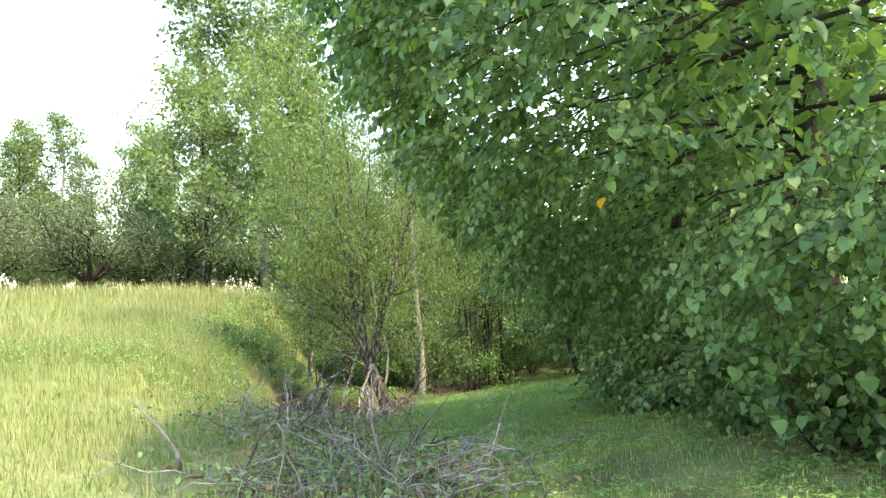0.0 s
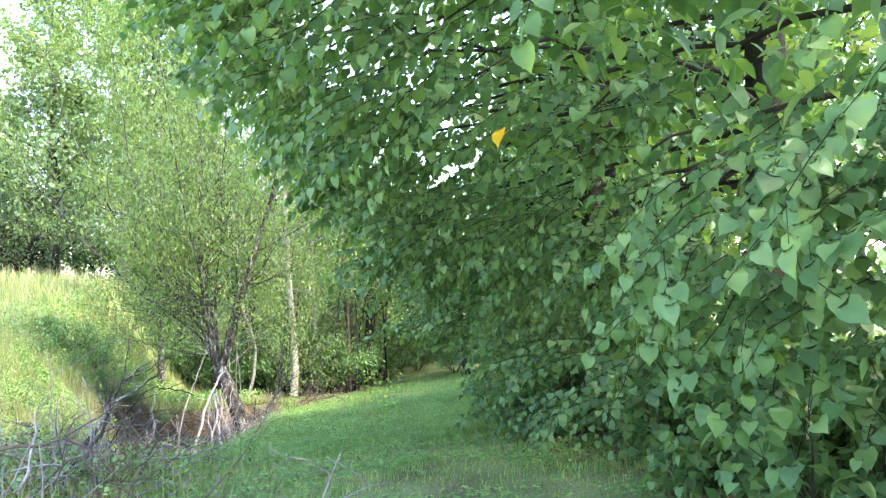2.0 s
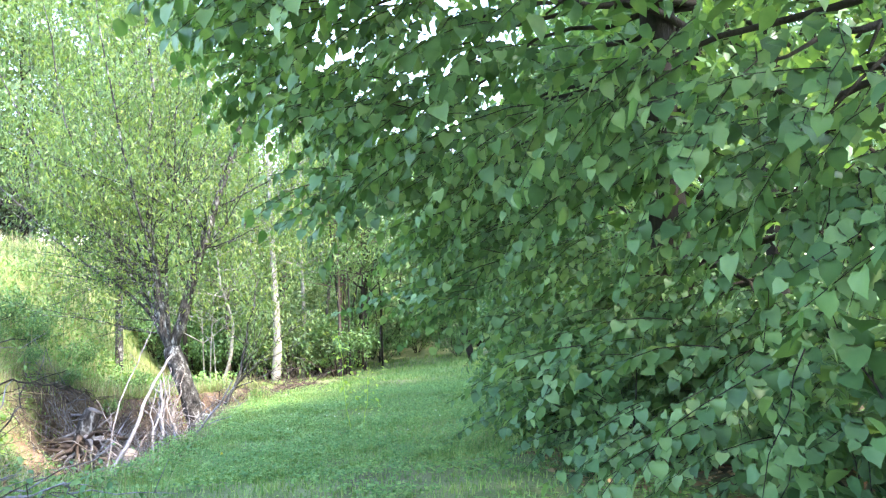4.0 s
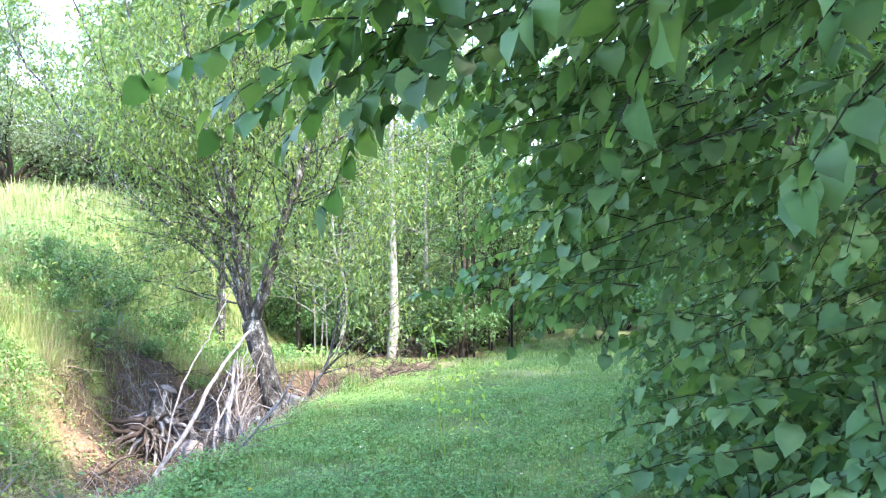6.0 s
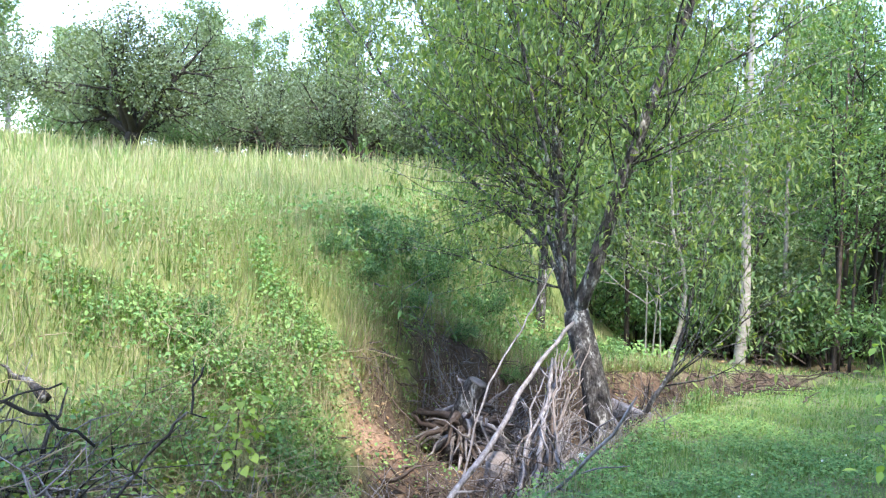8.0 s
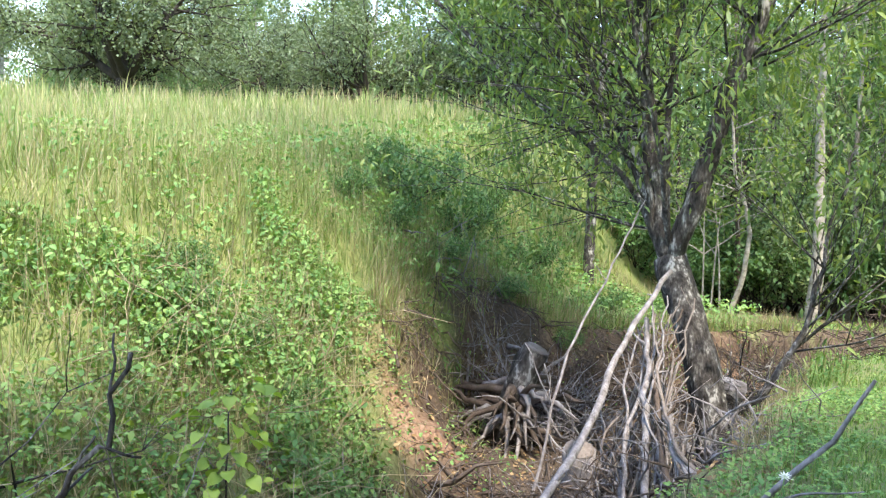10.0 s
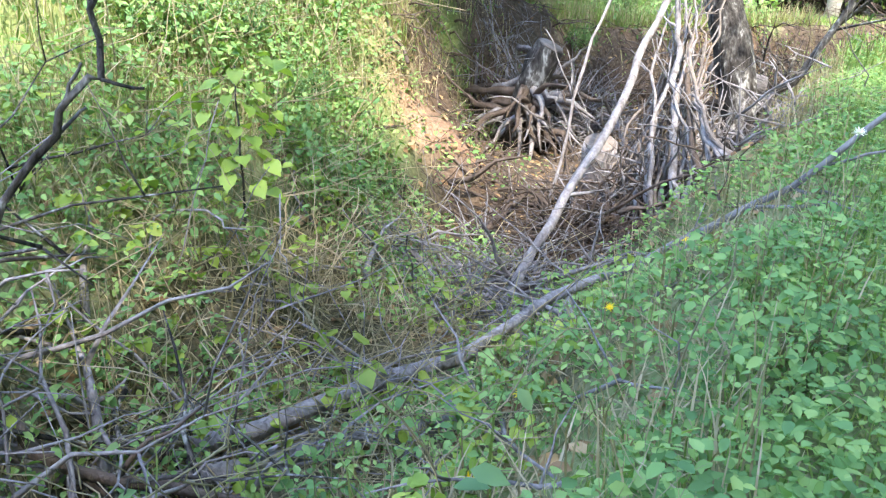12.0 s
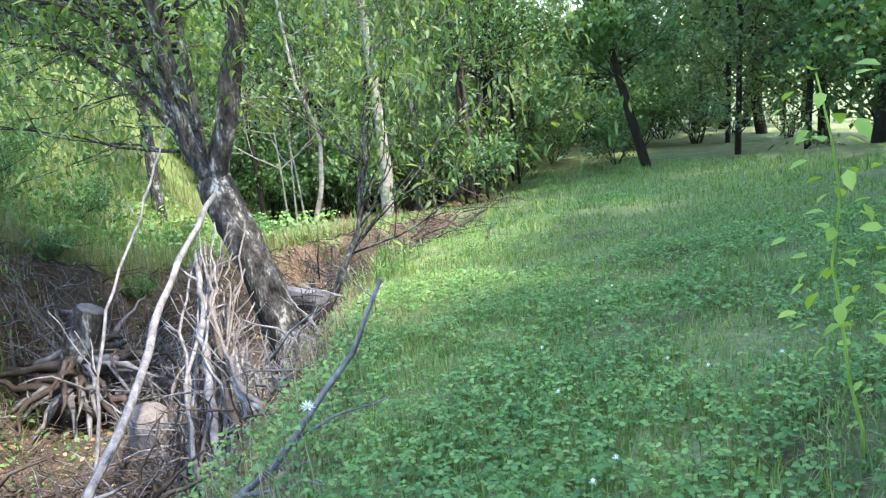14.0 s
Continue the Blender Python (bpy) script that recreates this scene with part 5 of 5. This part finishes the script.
def cut_log(x, y, z, tilt, turn, r, l, label, name="cut_log"):
    root = empty(name, pose(x, y, z, tilt, 0, turn))
    h, c = Heap(), Heap()
    tube(h, bend((0, 0, -0.1), (0, 0, l), 6, 0.02, 0, 8), [r * 1.15, r * 1.06, r, r, r * 0.98, r], 14, 0.05)
    tube(c, np.array([(0, 0, l), (0, 0, l + 0.012)]), [r * 0.93, r * 0.88], 14, 0.02)
    h.ob("bark", M_DEAD, root, smooth_faces=True)
    c.ob("cut_face", M_CUT, root, "weathered sawn face")
    return tagged(root, label, "log")


cut_log(-2.3, 17.7, -1.33, 18, 20, 0.13, 0.4, "short grey cut log with ridged bark in the gully")
cut_log(-1.5, 21.1, -1.2, 70, -60, 0.12, 0.5, "grey cut log lying in the gully bend")
branch("rotten_stump", [on(-2.75, 16.35, -0.1), on(-2.75, 16.36, 0.02), on(-2.73, 16.37, 0.12)], 0.1, 0.06, M_BROWNWOOD, "dark rotten stump on the gully slope", 6, 13, "stump", "", 0.3)


# saplings and flowers
def sapling(x, y, tall, mat, label, n, size, seed, shape=HEART, lean=(0.05, 0.0), leaf_from=0.35, wide=1.0, stem_mat=None):
    g = np.random.default_rng(seed)
    root = empty("sapling", Matrix.Translation((x, y, hz(x, y))))
    h = Heap()
    q = bend((0, 0, -0.05), (lean[0], lean[1], tall), 8, 0.06, 0, seed)
    tube(h, q, np.linspace(0.0065, 0.003, 8), 5)
    h.ob("stem", stem_mat or M_BARK, root)
    for k in range(n):
        one = Heap()
        t = leaf_from + (1 - leaf_from) * (k + 1) / n
        i = min(int(t * 7), 6)
        p = q[i] + (q[i + 1] - q[i]) * (t * 7 - i)
        a = k * 2.4
        off = np.array([math.cos(a), math.sin(a), 0.3]) * g.uniform(0.03, 0.17) * wide
        one.many(shape, turns(np.array([a - 1.57]), np.array([g.normal(-0.3, 0.3)]), np.array([g.normal(0, 0.3)]), np.array([size * g.uniform(0.7, 1.2)])), (p + off)[None])
        one.ob("leaf", mat, root)
    return tagged(root, label, "sapling")


sapling(-2.95, 14.35, 0.8, M_SAPLING, "young sapling with bright yellow-green leaves", 56, 0.062, 1, HEART, (0.05, 0.0), 0.35, 1.25)
sapling(-2.2, 13.9, 0.3, M_SAPLING, "small seedling with light green leaves", 7, 0.07, 2)
sapling(-1.9, 14.3, 0.25, M_CLOVER, "small green seedling in the grass", 6, 0.07, 3)
sapling(1.02, 14.6, 1.2, M_SHOOT, "upright leafy shoot with bright green oval leaves", 46, 0.065, 4, OVAL, (-0.16, 0.0), 0.35, 0.9, M_SHOOT)
sapling(1.15, 14.7, 0.8, M_SHOOT, "upright leafy shoot with bright green oval leaves", 54, 0.06, 5, OVAL, (0.1, 0.0), 0.2, 1.5, M_SHOOT)
sapling(-4.3, 19.0, 0.7, M_CLOVER, "small broad-leaved plant on the bank edge", 18, 0.16, 6, NARROW)


def flower(x, y, tall, mat, name, label, petals=16, r=0.022):
    root = empty(name, Matrix.Translation((x, y, hz(x, y))))
    s, f = Heap(), Heap()
    tube(s, bend((0, 0, -0.02), (0.01, 0.0, tall), 4, 0.05, 0, 3), [0.003, 0.0025, 0.002, 0.002], 5)
    a = np.arange(petals) * 2.4
    f.many(NARROW, turns(a, 0.25 + 0.4 * (np.arange(petals) % 3), np.zeros(petals), np.full(petals, r)), np.tile((0.01, 0, tall), (petals, 1)))
    s.ob("stem", M_CLOVER, root)
    f.ob("blossom", mat, root)
    return tagged(root, label, "flower")


for x, y, t in ((-1.35, 14.15, 0.12), (-1.5, 13.75, 0.16), (-1.42, 13.2, 0.14), (-0.3, 13.3, 0.1), (-1.25, 15.0, 0.12)):
    flower(x, y, t, M_YELLOW, "dandelion", "small yellow dandelion flower in the grass")
g = np.random.default_rng(99)
for k in range(12):
    x, y = g.uniform(-0.6, 2.2), g.uniform(13.2, 17)
    flower(x, y, 0.12, M_WHITE, "clover_flower", "small white clover flower in the grass", 14, 0.014)
flower(-0.72, 15.0, 0.3, M_WHITE, "white_flower", "white flower head beside the fallen branch", 20, 0.03)
